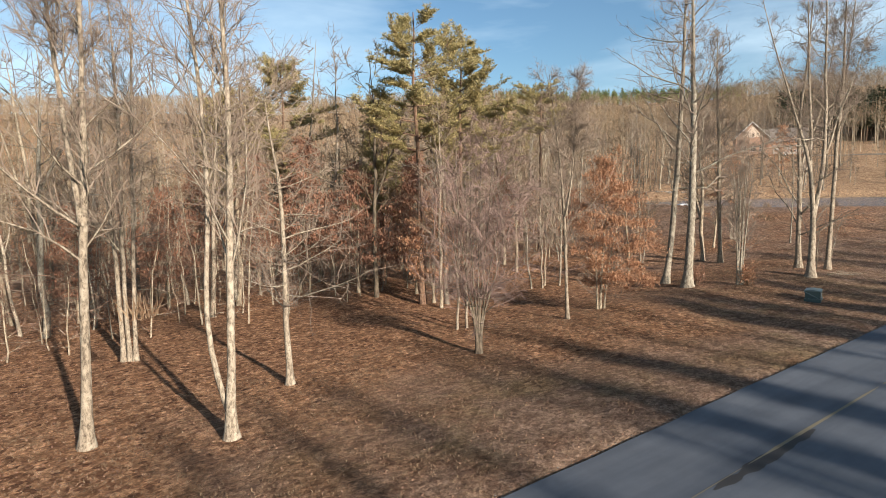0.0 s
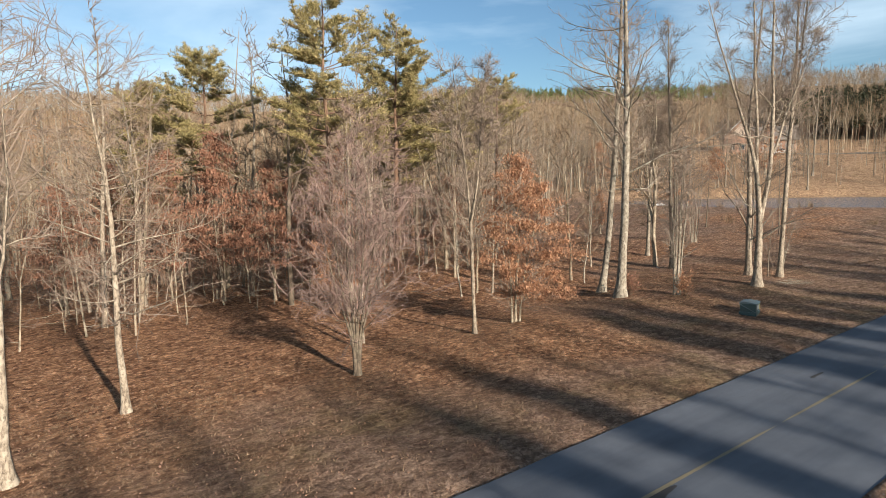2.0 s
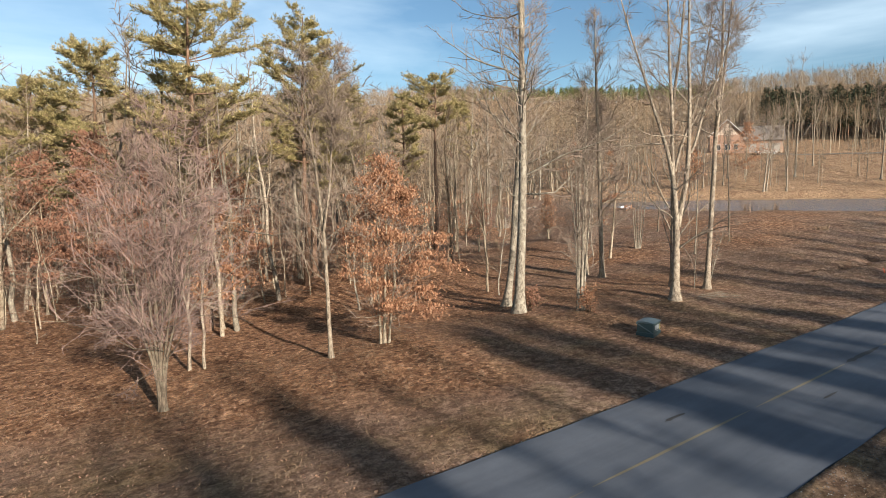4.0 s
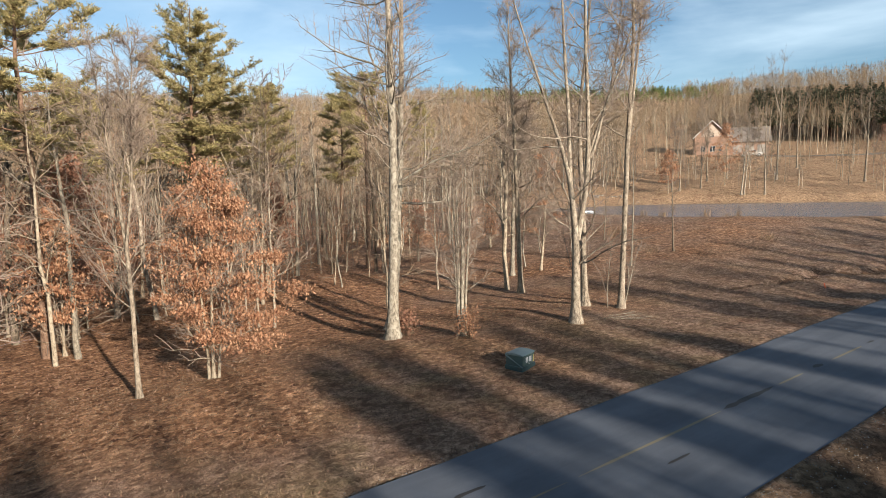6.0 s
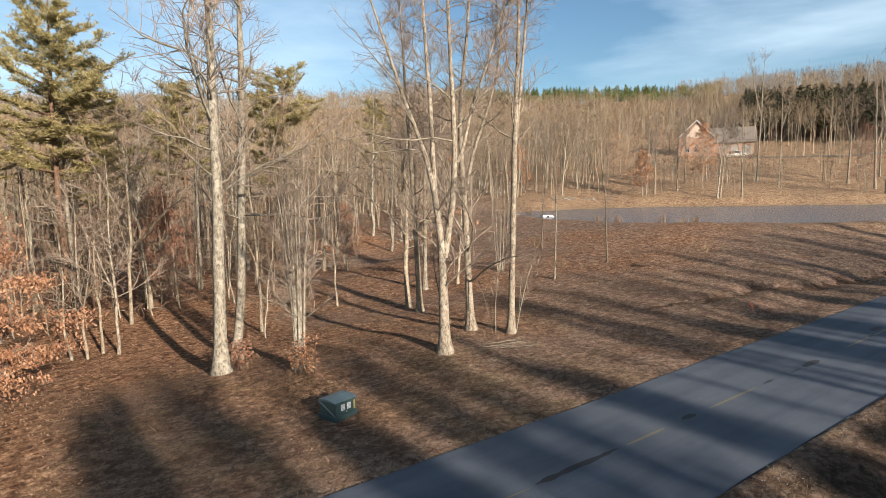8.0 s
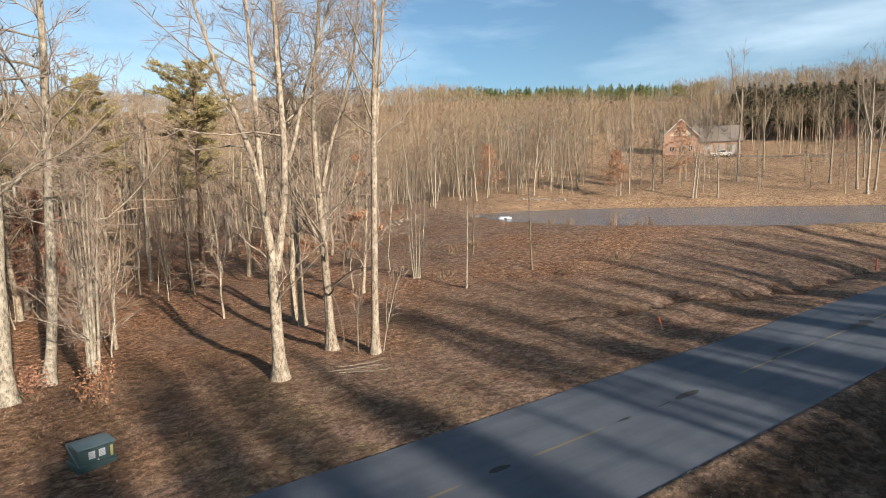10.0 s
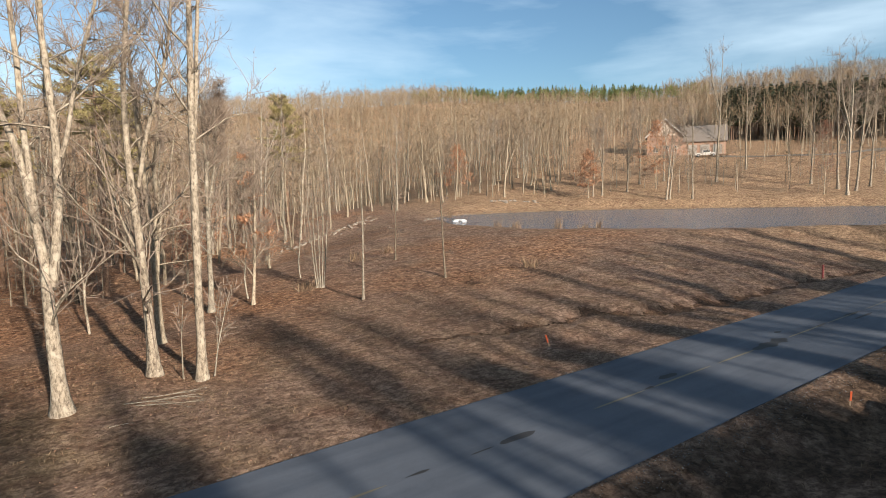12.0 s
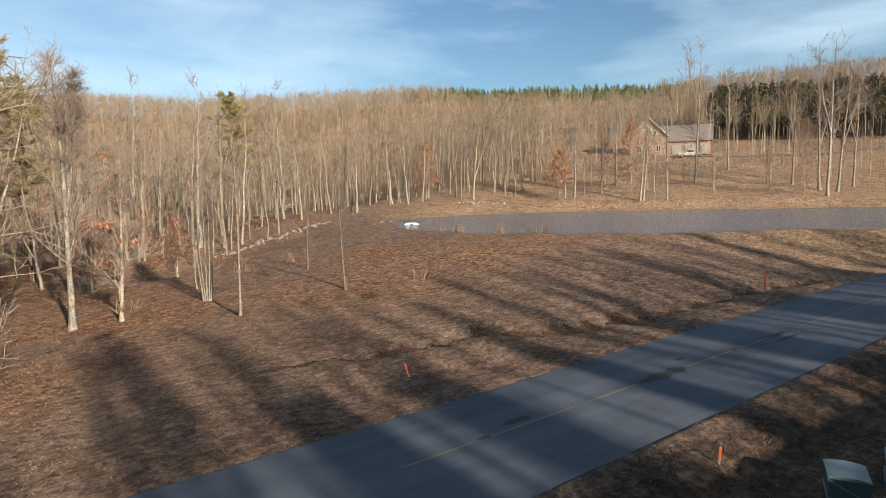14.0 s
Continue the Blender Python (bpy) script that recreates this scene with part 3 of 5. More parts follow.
def pine_tree(x, y, h, seed, label, bare=0.42, wide=3.0, group="tall pines", taper=0.6, lean=(0.0, 0.0)):
    """A tall pine: straight trunk and well-parted whorls of level limbs, each bearing a flat, ragged plate of needle tufts."""
    rng = np.random.default_rng(seed)
    tree = thing("pine_tree", Matrix.Translation((x, y, height(x, y))), label, "pine tree", group)
    trunk, wood, needles = Soup(), Soup(), Soup()
    n = 14
    hs = np.linspace(-0.2, h, n)
    pts = np.stack([np.cumsum(rng.normal(size=n)) * 0.06 + lean[0] * hs / h, np.cumsum(rng.normal(size=n)) * 0.06 + lean[1] * hs / h, hs], 1)
    trunk.tube(pts, np.linspace(0.26, 0.03, n), 8)
    tuft, aim = [], []
    turn, z = 0.0, bare * h
    while z < h * 0.99:
        f = (z - bare * h) / (h - bare * h)
        full = (1 - f) ** taper * (0.55 + 0.45 * min(1.0, f * 3.5)) * rng.uniform(0.7, 1.15)
        for _ in range(rng.integers(4, 6)):
            turn += 2.4 + rng.normal() * 0.5
            length = wide * (0.10 + 0.90 * full) * rng.uniform(0.45, 1.12)
            d = np.array((math.cos(turn), math.sin(turn), 0.06 + 0.5 * f * f))
            p, _d = at(pts, (z + 0.2 + rng.normal() * 0.07) / (h + 0.6))
            line = path_of(rng, p, d, length, 6, 0.045, 0.10)
            wood.tube(line, np.linspace(0.05 * (1.15 - f), 0.012, 7), 4)
            for _ in range(int(5 + length * 7.0)):
                g = rng.uniform(0.22, 1.0)
                q, e = at(line, g)
                e = e / np.linalg.norm(e) + unit(rng, 1)[0] * np.array((1.1, 1.1, 0.05)) + np.array((0, 0, 0.05))
                line2 = path_of(rng, q, e, rng.uniform(0.35, 0.95) * min(1, .35 + length / 3), 2, 0.08, 0.10)
                wood.tube(line2, np.array((0.014, 0.01, 0.006)), 3)
                for v in (0.35, 0.7, 1.0):
                    a, ad = at(line2, v)
                    tuft.append(a)
                    aim.append(ad / np.linalg.norm(ad))
        z += rng.uniform(0.70, 1.15) * (1 - .3 * f)
    tuft, aim = np.array(tuft), np.array(aim)
    c = np.repeat(tuft, 13, 0) + rng.normal(size=(len(tuft) * 13, 3)) * np.array((.07, .07, .035))
    d = np.repeat(aim, 13, 0) * 0.6 + unit(rng, len(c)) * np.array((1.0, 1.0, 0.6)) + np.array((0, 0, 0.25))
    d /= np.linalg.norm(d, axis=1)[:, None]
    needles.slivers(c, c + d * rng.uniform(0.14, 0.30, (len(c), 1)), rng.uniform(.016, .030, len(c)), rng)
    trunk.add(*wood.arrays())
    part("trunk", trunk.mesh("trunk"), M_PINE_BARK, tree)
    tagged(part("crown", needles.mesh("crown", False), M_NEEDLE, tree, "tufts of olive green needles"), kind="stuff")
    return tree


# ---- the trees that stand by themselves along the road: (side, height, radius) down each stem
near_tree("bare_tree", 1.45, 21.1, [[(0, 0, .24), (.12, 2.7, .18), (.28, 5.5, .16), (.55, 7.9, .14), (.67, 9.9, .11), (.85, 11.7, .09), (.88, 13.5, .075), (.8, 18, .02)],
          [(.4, 6.9, .12), (.23, 8.6, .10), (.12, 10.3, .09), (-.02, 11.6, .08), (-.08, 12.8, .07), (-.4, 17, .015)]],
          "tall pale-barked bare tree with two leaders at the wood's edge", bark=M_BARK_WHITE, seed=11, limbs=15, first=.42, reach=.22, group="bare trees by the road")
near_tree("bare_tree", 4.0, 30.7, [[(-.15, 0, .15), (-.25, 3.1, .13), (-.4, 7.6, .11), (-.5, 10.6, .09), (-.5, 17, .02)], [(.15, 0, .13), (.2, 6.3, .11), (.4, 10, .09), (.4, 17, .02)],
          [(.42, 0, .13), (.62, 3.1, .12), (.8, 6.8, .10), (1.1, 11.4, .08), (1.3, 17, .02)]],
          "clump of three pale slender bare trunks among leaf litter", bark=M_BARK_WHITE, seed=12, limbs=13, first=.4, reach=.2, group="bare trees by the road")
near_tree("bare_tree", 5.2, 18.7, [[(0, 0, .23), (.17, 2.3, .16), (.2, 5, .14), (.28, 7.9, .13), (.37, 10.4, .10), (.28, 12.4, .08), (.3, 17, .02)],
          [(-.03, .8, .13), (-.43, 2.3, .11), (-.71, 4.3, .10), (-.31, 6.7, .09), (-.29, 9.3, .08), (-.46, 11.3, .07), (-.66, 13.4, .055), (-.9, 16.5, .015)]],
          "bare pale tree forked low, one stem leaning away", bark=M_BARK_WHITE, seed=13, limbs=15, first=.42, reach=.2, group="bare trees by the road")
near_tree("bare_tree", 8.6, 22.4, [[(0, 0, .17), (.01, 3.2, .13), (.04, 6.3, .10), (-.05, 8, .08), (-.18, 9, .06), (-.47, 10.6, .04), (-.6, 12.5, .015)]],
          "slim bare tree with wide level branches", bark=M_BARK_WHITE, seed=14, limbs=24, first=.36, reach=.30, rise=.42, subs=7, group="bare trees by the road", up=0.03)
near_tree("bare_tree", 16.57, 20.3, [[(.05 * k, 0, .12), (.08 * k, .9, .095), (.24 * k, 1.9, .066), (.62 * k, 3.2, .04), (1.15 * k + .1, 5.6, .028), (1.65 * k + .3, 10.4 - 2.6 * abs(k), .008)] for k in (-1.15, -.75, -.35, 0, .3, .65, 1.1)],
          "many-stemmed oval bare tree with fine pinkish twigs", seed=15, limbs=9, first=.34, reach=.30, rise=.42, subs=7, twig_n=9, bark=M_BARK_DARK, twigs_mat=M_TWIG_PINK, twig_len=.75, group="bare trees by the road", sides=6, up=.05)
near_tree("bare_tree", 23.3, 21.2, [[(0, 0, .12), (-.1, 5.2, .09), (-.35, 8.0, .06), (-.9, 12.5, .015)], [(-.1, 5.4, .07), (.2, 7.2, .055), (.35, 9.3, .04), (.6, 12.5, .012)]],
          "straight thin bare tree with pale bark", bark=M_BARK_WHITE, seed=16, limbs=12, first=.35, reach=.24, group="bare trees by the road")
near_tree("oak_tree", 25.9, 21.2, [[(0, 0, .09), (.05, 2.2, .07), (.2, 5, .05), (.3, 8.3, .012)], [(-.15, 0, .07), (-.2, 2.2, .055), (-.4, 4.5, .035), (-.6, 6.8, .01)], [(.22, 0, .06), (.4, 2.2, .05), (.9, 4.4, .03), (1.3, 6.2, .01)]],
          "young oak holding its dry russet leaves", "oak tree", seed=17, limbs=11, first=.22, reach=.26, rise=.35, subs=5, twig_n=3, bark=M_BARK_WARM, extra=oak_leaves(23000, .052, M_OAK_LEAF, 1.2, 8.2, 2.9, clumps=230, shift=.7), sides=6)
near_tree("bare_tree", 33.75, 20.9, [[(0, 0, .34), (.15, 4.3, .27), (.22, 8, .24), (.2, 10.8, .2), (.2, 13, .16), (.1, 15, .13), (0, 22, .02)]],
          "tall stout bare tree with mottled grey bark", subs=9, twig_n=8, seed=18, limbs=23, first=.42, reach=.20, rise=.6, twig_r=.008, up=.05, group="bare trees by the road")
near_tree("bare_tree", 34.85, 23.35, [[(.2, 0, .27), (.5, 1.4, .24), (.72, 5.4, .22), (1.0, 10.6, .18), (1.2, 15.6, .12), (1.3, 21, .02)]],
          "tall grey bare tree close beside a stouter one", subs=9, twig_n=8, seed=19, limbs=22, first=.40, reach=.20, rise=.6, twig_r=.008, up=.05, group="bare trees by the road")
near_tree("bare_tree", 46.3, 25.8, [[(0, 0, .22), (-.2, 6, .17), (-.4, 10.3, .13), (-.6, 14.6, .08), (-.7, 18, .02)]],
          "straight bare tree with warm tan bark", seed=20, limbs=20, first=.35, reach=.2, bark=M_BARK_WARM, group="bare trees by the road")
near_tree("bare_tree", 36.2, 18.9, [[(.07 * k, 0, .09), (.08 * k, 1.2, .075), (.14 * k, 3.5, .055), (.24 * k, 6, .035), (.32 * k, 9 - .5 * abs(k), .008)] for k in (-2.2, -1.3, -.5, .3, 1.1, 2)],
          "clump of upright bare stems with a few russet leaves low down", seed=21, twig_n=5, limbs=7, first=.35, reach=.17, rise=.8, subs=5, group="bare trees by the road", sides=6)
near_tree("bare_tree", 41.95, 17.25, [[(0, 0, .30), (0, 2.6, .25), (.04, 4.0, .20), (-.18, 6, .16), (-.31, 7.5, .14), (-.6, 8.4, .12), (-1.18, 9.6, .10), (-1.65, 11.1, .08), (-2.3, 13, .06), (-3.6, 17.5, .02)],
          [(-.2, 5.2, .13), (-.37, 7.5, .12), (-.47, 10.9, .10), (-.66, 13, .08), (-.9, 19, .02)],
          [(.04, 4, .19), (.4, 6, .16), (.61, 7.9, .15), (.5, 10.1, .12), (.43, 11.9, .10), (.37, 13, .09), (.3, 20, .02)], [(.61, 7.9, .10), (.82, 8.2, .09), (1.02, 9.3, .08), (1.35, 10.6, .07), (1.76, 11.4, .06), (2.8, 15, .015)]],
          "large pale bare tree with several rising leaders", bark=M_BARK_WHITE, subs=8, twig_n=8, seed=22, limbs=12, first=.25, reach=.22, rise=.8, up=.06, group="bare trees by the road")
near_tree("bare_tree", 44.95, 19.3, [[(0, 0, .26), (-.09, 2.8, .2), (-.17, 5.4, .18), (-.38, 8.5, .14), (-.42, 10.4, .12), (.06, 13.6, .09), (.3, 20, .02)], [(-.12, 6.9, .11), (.26, 8.7, .10), (.93, 10.4, .08), (1.45, 12.4, .06), (1.9, 17, .015)]],
          "tall bare tree with upswept limbs and grey bark", bark=M_BARK_WHITE, subs=8, twig_n=8, seed=23, limbs=15, first=.25, reach=.22, rise=.8, up=.06, group="bare trees by the road")
near_tree("bare_tree", 46.3, 17.95, [[(0, 0, .21), (.08, 3.8, .17), (.2, 7.6, .16), (.3, 11.4, .13), (.4, 13.1, .11), (.5, 21, .02)], [(.2, 8.5, .1), (.5, 12, .08), (.8, 16, .06), (1.1, 20, .015)]],
          "straight pale bare tree with blotched bark", bark=M_BARK_WHITE, subs=8, twig_n=8, seed=24, limbs=14, first=.5, reach=.19, rise=.8, up=.06, group="bare trees by the road")
near_tree("sapling", 46.75, 18.1, [[(0, 0, .035), (.2, 1.1, .03), (.55, 2.6, .02), (.9, 3.6, .006)], [(.15, .9, .02), (.2, 2.2, .015), (.45, 3.4, .005)]],
          "small forked bare sapling beside a pale trunk", "sapling", seed=25, limbs=5, first=.4, reach=.3, subs=2, twig_n=2, twig_len=.3, group="bare saplings", sides=6)
near_tree("sapling", 45.75, 18.45, [[(0, 0, .035), (.02, 1.5, .03), (.2, 3.4, .008)]], "thin upright bare sapling", "sapling", seed=26, limbs=4, first=.5, reach=.2, subs=2, twig_n=2, twig_len=.3, group="bare saplings", sides=6)
near_tree("bare_tree", 49.7, 30.5, [[(.1, 0, .2), (.2, 5.2, .15), (.3, 9.4, .1), (.2, 13.5, .02)], [(.2, 5.5, .09), (.7, 8, .07), (1.1, 12.5, .015)]], "bare tree with spreading fine crown", seed=27, limbs=18, first=.35, reach=.27, group="bare trees by the field")
near_tree("oak_tree", 51.9, 29.6, [[(0, 0, .12), (.25, 3.4, .09), (.4, 6.8, .05), (.45, 9, .01)]], "slim young oak with sparse russet leaves", "oak tree", seed=28, limbs=14, first=.3, reach=.24, bark=M_BARK_WARM, extra=oak_leaves(1100, .07, M_OAK_LEAF, 2.5, 8.6, 1.3, clumps=30))
near_tree("bare_tree", 56.3, 30.2, [[(.1 * k, 0, .06), (.2 * k, 2, .05), (.28 * k, 4, .035), (.3 * k, 6.5, .008)] for k in (-2, -1, 0, 1.1, 2)], "small clump of bare upright stems", seed=29, limbs=4, first=.35, reach=.12, rise=.9, subs=3, twig_n=5, group="bare trees by the field", sides=6)
near_tree("bare_tree", 56.6, 25.1, [[(0, 0, .08), (.1, 4.1, .06), (.1, 8.6, .01)]], "thin straight bare tree in the field", seed=30, limbs=5, first=.4, reach=.09, rise=.8, subs=3, twig_n=4, twig_len=.4, group="bare trees by the field")
near_tree("bare_tree", 62.6, 25.6, [[(0, 0, .085), (-.1, 2.2, .07), (-.15, 4.4, .05), (-.2, 6.8, .01)]], "thin dark bare tree in the field", seed=31, limbs=5, first=.35, reach=.09, rise=.8, subs=3, twig_n=4, twig_len=.4, bark=M_BARK_DARK, group="bare trees by the field")
near_tree("bare_tree", 63.6, 33.3, [[(0, 0, .08), (.1, 2.5, .06), (.15, 5.5, .01)]], "small dark bare tree below the dam", seed=32, limbs=8, first=.25, reach=.12, rise=.7, subs=3, twig_n=4, twig_len=.4, bark=M_BARK_DARK, group="bare trees by the field")
pine_tree(21.0, 31.2, 17.9, 41, "tall pine with open tiers of olive needles", .55, 4.6, taper=.42)
pine_tree(29.8, 38.7, 18.7, 42, "tall broad pine with olive needles", .48, 5.6, taper=.55, lean=(.3, -.2))
pine_tree(18.0, 46.0, 17.2, 43, "round-topped pine among bare trees", .5, 5.2, taper=.45)
pine_tree(15.0, 48.5, 15.0, 47, "lower pine close to a round-topped one", .42, 4.6, taper=.5)
pine_tree(46.1, 45.9, 17.4, 44, "old pine with a thin flat top", .72, 3.6, taper=.25)
pine_tree(71.0, 74.0, 17.4, 46, "slim pine rising out of the bare wood", .5, 4.2, taper=.7)
pine_tree(31.6, 41.5, 15.8, 45, "pine standing behind another pine", .45, 4.4, taper=.5)
pine_tree(39.8, 52.0, 16.6, 49, "pine half hidden in the bare wood", .5, 4.2, taper=.5)
pine_tree(48.5, 56.0, 16.2, 50, "olive pine half hidden in the bare wood", .45, 4.2, taper=.5)
pine_tree(23.5, 40.5, 13.6, 48, "dark pine among bare trees", .4, 4.2, taper=.5)

# ---------------------------------------------------------------- the woods
def wood_tree(seed, h, r, limbs, first, reach, rise, subs, twig_n, twig_len, twig_r, sides=7, n=11, seg=4, sway=1.0, fork=0.0):
    """A forest tree as two soups: stem with limbs, and twigs."""
    rng = np.random.default_rng(seed)
    stem, twigs = Soup(), Soup()
    hs = np.linspace(-0.4, h, n)
    lean = rng.normal(size=2) * 0.045 * h * sway
    pts = np.stack([np.cumsum(rng.normal(size=n)) * 0.09 * sway * h / n + lean[0] * hs / h, np.cumsum(rng.normal(size=n)) * 0.09 * sway * h / n + lean[1] * hs / h, hs], 1)
    rad = np.interp(hs / h, (0, .06, .5, 1), (r * 1.3, r, r * .68, .012))
    stem.tube(pts, rad, sides)
    crown_on(rng, stem, twigs, pts, rad, limbs, first, reach, rise, subs, twig_n, twig_len, twig_r, seg=seg)
    if fork:
        # a second leader parts from the first and climbs beside it
        p, d = at(pts, fork)
        w = rng.uniform(0, 6.28)
        line = path_of(rng, p, d / np.linalg.norm(d) + np.array((math.cos(w), math.sin(w), 0)) * .42, h * (.95 - fork), 7, .06, .07)
        r2 = np.linspace(np.interp(fork, (0, .06, .5, 1), (r * 1.3, r, r * .68, .012)) * .75, .012, 8)
        stem.tube(line, r2, sides - 1)
        crown_on(rng, stem, twigs, line, r2, limbs // 2, .12, reach * 1.1, rise, subs, twig_n, twig_len, twig_r, seg=seg)
    return stem, twigs


VARIANTS = []
#   height, radius, limbs, first, reach, rise
KINDS = ((15.5, .115, 20, .32, .24, .75), (17.0, .105, 20, .40, .20, .85), (14.0, .120, 22, .25, .26, .55), (18.0, .140, 20, .38, .22, .80), (12.0, .075, 18, .30, .22, .80),
         (16.0, .115, 18, .35, .22, .70), (10.5, .060, 18, .25, .24, .70), (17.5, .150, 22, .30, .26, .65), (8.5, .045, 16, .20, .26, .75), (13.0, .085, 24, .18, .28, .35))
for k, (h, r, limbs, first, reach, rise) in enumerate(KINDS):
    stem, twigs = wood_tree(100 + k, h, r * 1.38, limbs - 3, first, reach * 1.15, rise - .1, 5, 5, .95, .016, fork=(.35, 0, .25, .5, 0, .42, .3, .4, 0, 0)[k], sway=.85)
    a, b = stem.mesh("trunk"), twigs.mesh("crown", False)
    a.materials.append((M_BARK, M_BARK_WHITE, M_BARK_WARM, M_BARK, M_BARK_WARM, M_BARK_DARK, M_BARK_WHITE, M_BARK_WARM, M_BARK, M_BARK_WARM)[k])
    b.materials.append(M_TWIG if k % 3 else M_TWIG_PALE)
    VARIANTS.append((a, b))


for k in range(2):      # thin planted trees
    stem, twigs = wood_tree(150 + k, 8.0 + k, .075, 10, .35, .17, .7, 3, 5, .9, .018, 5, 7, 3, .2)
    a, b = stem.mesh("trunk"), twigs.mesh("crown", False)
    a.materials.append(M_BARK_WHITE)
    b.materials.append(M_TWIG)
    VARIANTS.append((a, b))


def wood_edge(x):
    """Where the closed wood begins, as y for each x."""
    return float(np.interp(x, (-60, 0, 20, 34, 48, 60, 68, 78, 88, 100, 122, 150, 200), (34, 37, 40, 41, 45, 52, 60, 68, 73, 76, 73, 96, 150)))


taken = []


def stand(x, y, k, scale=1.0, turn=0.0, label="slender bare forest tree with tan bark", name="forest_tree", group="bare trees of the wood"):
    tree = thing(name, pose(x, y, height(x, y), 0, 0, turn) @ Matrix.Scale(scale, 4), label, "tree", group)
    part("trunk", VARIANTS[k][0], None, tree)
    tagged(part("crown", VARIANTS[k][1], None, tree), kind="stuff")
    taken.append((x, y))
    return tree


# trunks at the wood's edge that can be told apart
for x, y, k, s in ((24.9, 37.7, 0, 1), (26.6, 35.8, 1, .9), (21.1, 29.6, 4, 1), (22.0, 30.3, 0, .85), (18.3, 24.2, 6, .9), (18.9, 24.1, 6, .8), (19.6, 34.8, 5, 1), (12.0, 39.5, 2, 1),
                   (9.6, 37.6, 1, 1), (1.3, 39, 3, .9), (18.8, 40.1, 1, 1), (34.2, 38.3, 2, 1), (32.7, 35.0, 4, 1), (30.0, 29.6, 6, .8), (31.2, 29.2, 6, .9), (30.6, 30.1, 4, .7), (29.5, 30.0, 8, 1), (43.9, 31.6, 6, .85),
                   (37.5, 26.7, 8, .7), (44.1, 40.4, 5, .8), (39, 36.4, 8, .9), (46.5, 27.5, 2, 1), (38.0, 28.3, 4, .9), (56.8, 34.4, 8, .8), (52.3, 31.5, 8, .9)):
    stand(x, y, k, s, (x * 77) % 360, "bare tree with a pale trunk at the wood's edge")


def on_lawn(x, y):
    """The mown rise between the pond, the wood and the house."""
    sd, along, across = (float(v[0]) for v in pond_side(np.array([x]), np.array([y])))
    return along > 6 + .3 * (across - 27) and sd < 60 + 6 * math.sin(x * .08)


def seen_from_road(x, y):
    """Inside the stretch of country that the road looks out on."""
    return x > -14 - 0.42 * (y - 20) - 8


rng = np.random.default_rng(77)
rest, singles = [], 0
for _ in range(9000):
    x, back = rng.uniform(-60, 190), abs(rng.normal()) * 30
    y = wood_edge(x) + back
    if not seen_from_road(x, y) or len(rest) >= 470:
        continue
    gap = 1.5 + 0.03 * back
    if any((x - a) ** 2 + (y - b) ** 2 < gap * gap for a, b in taken) or on_lawn(x, y):
        continue
    k = int(rng.choice(10, p=(.12, .13, .09, .12, .13, .05, .12, .08, .08, .08)))
    if back < 20 and singles < 190 and x < 140:
        stand(x, y, k, rng.uniform(.66, 1.04), rng.uniform(0, 360))
        singles += 1
    else:
        rest.append((x, y, height(x, y), int(rng.integers(0, 6)), rng.uniform(.7, 1.0), rng.uniform(0, 6.28)))
        taken.append((x, y))


def joined_wood(name, places, variants, mats, label, category):
    """Trees too many to count, as one mesh of stems and one of crowns."""
    holder = thing(name, Matrix.Identity(4), label, category, kind="stuff")
    for i, (word, mat) in enumerate(zip(("stems", "crowns"), mats)):
        vs, fs, n = [], [], 0
        for x, y, z, k, s, a in places:
            v, f = variants[k][i]
            c, q = math.cos(a) * s, math.sin(a) * s
            w = np.empty_like(v)
            w[:, 0], w[:, 1], w[:, 2] = v[:, 0] * c - v[:, 1] * q + x, v[:, 0] * q + v[:, 1] * c + y, v[:, 2] * s + z
            vs.append(w)
            fs.append(f + n)
            n += len(v)
        ob = part(word, mesh_of(word, np.concatenate(vs), np.concatenate(fs), False), mat, holder)
        tagged(ob, kind="stuff")
    return holder


MID = []
for k in range(6):
    stem, twigs = wood_tree(200 + k, 15 + k * .8, .10 + .01 * k, 8, .3, .30, .5, 2, 7, 1.15, .023, 5, 7, 3, sway=.9)
    MID.append((stem.arrays(), twigs.arrays()))
joined_wood("deep_woods", rest, MID, (M_BARK_WARM, M_TWIG_FAR), "crowded bare tan trees deeper in the wood", "woods")


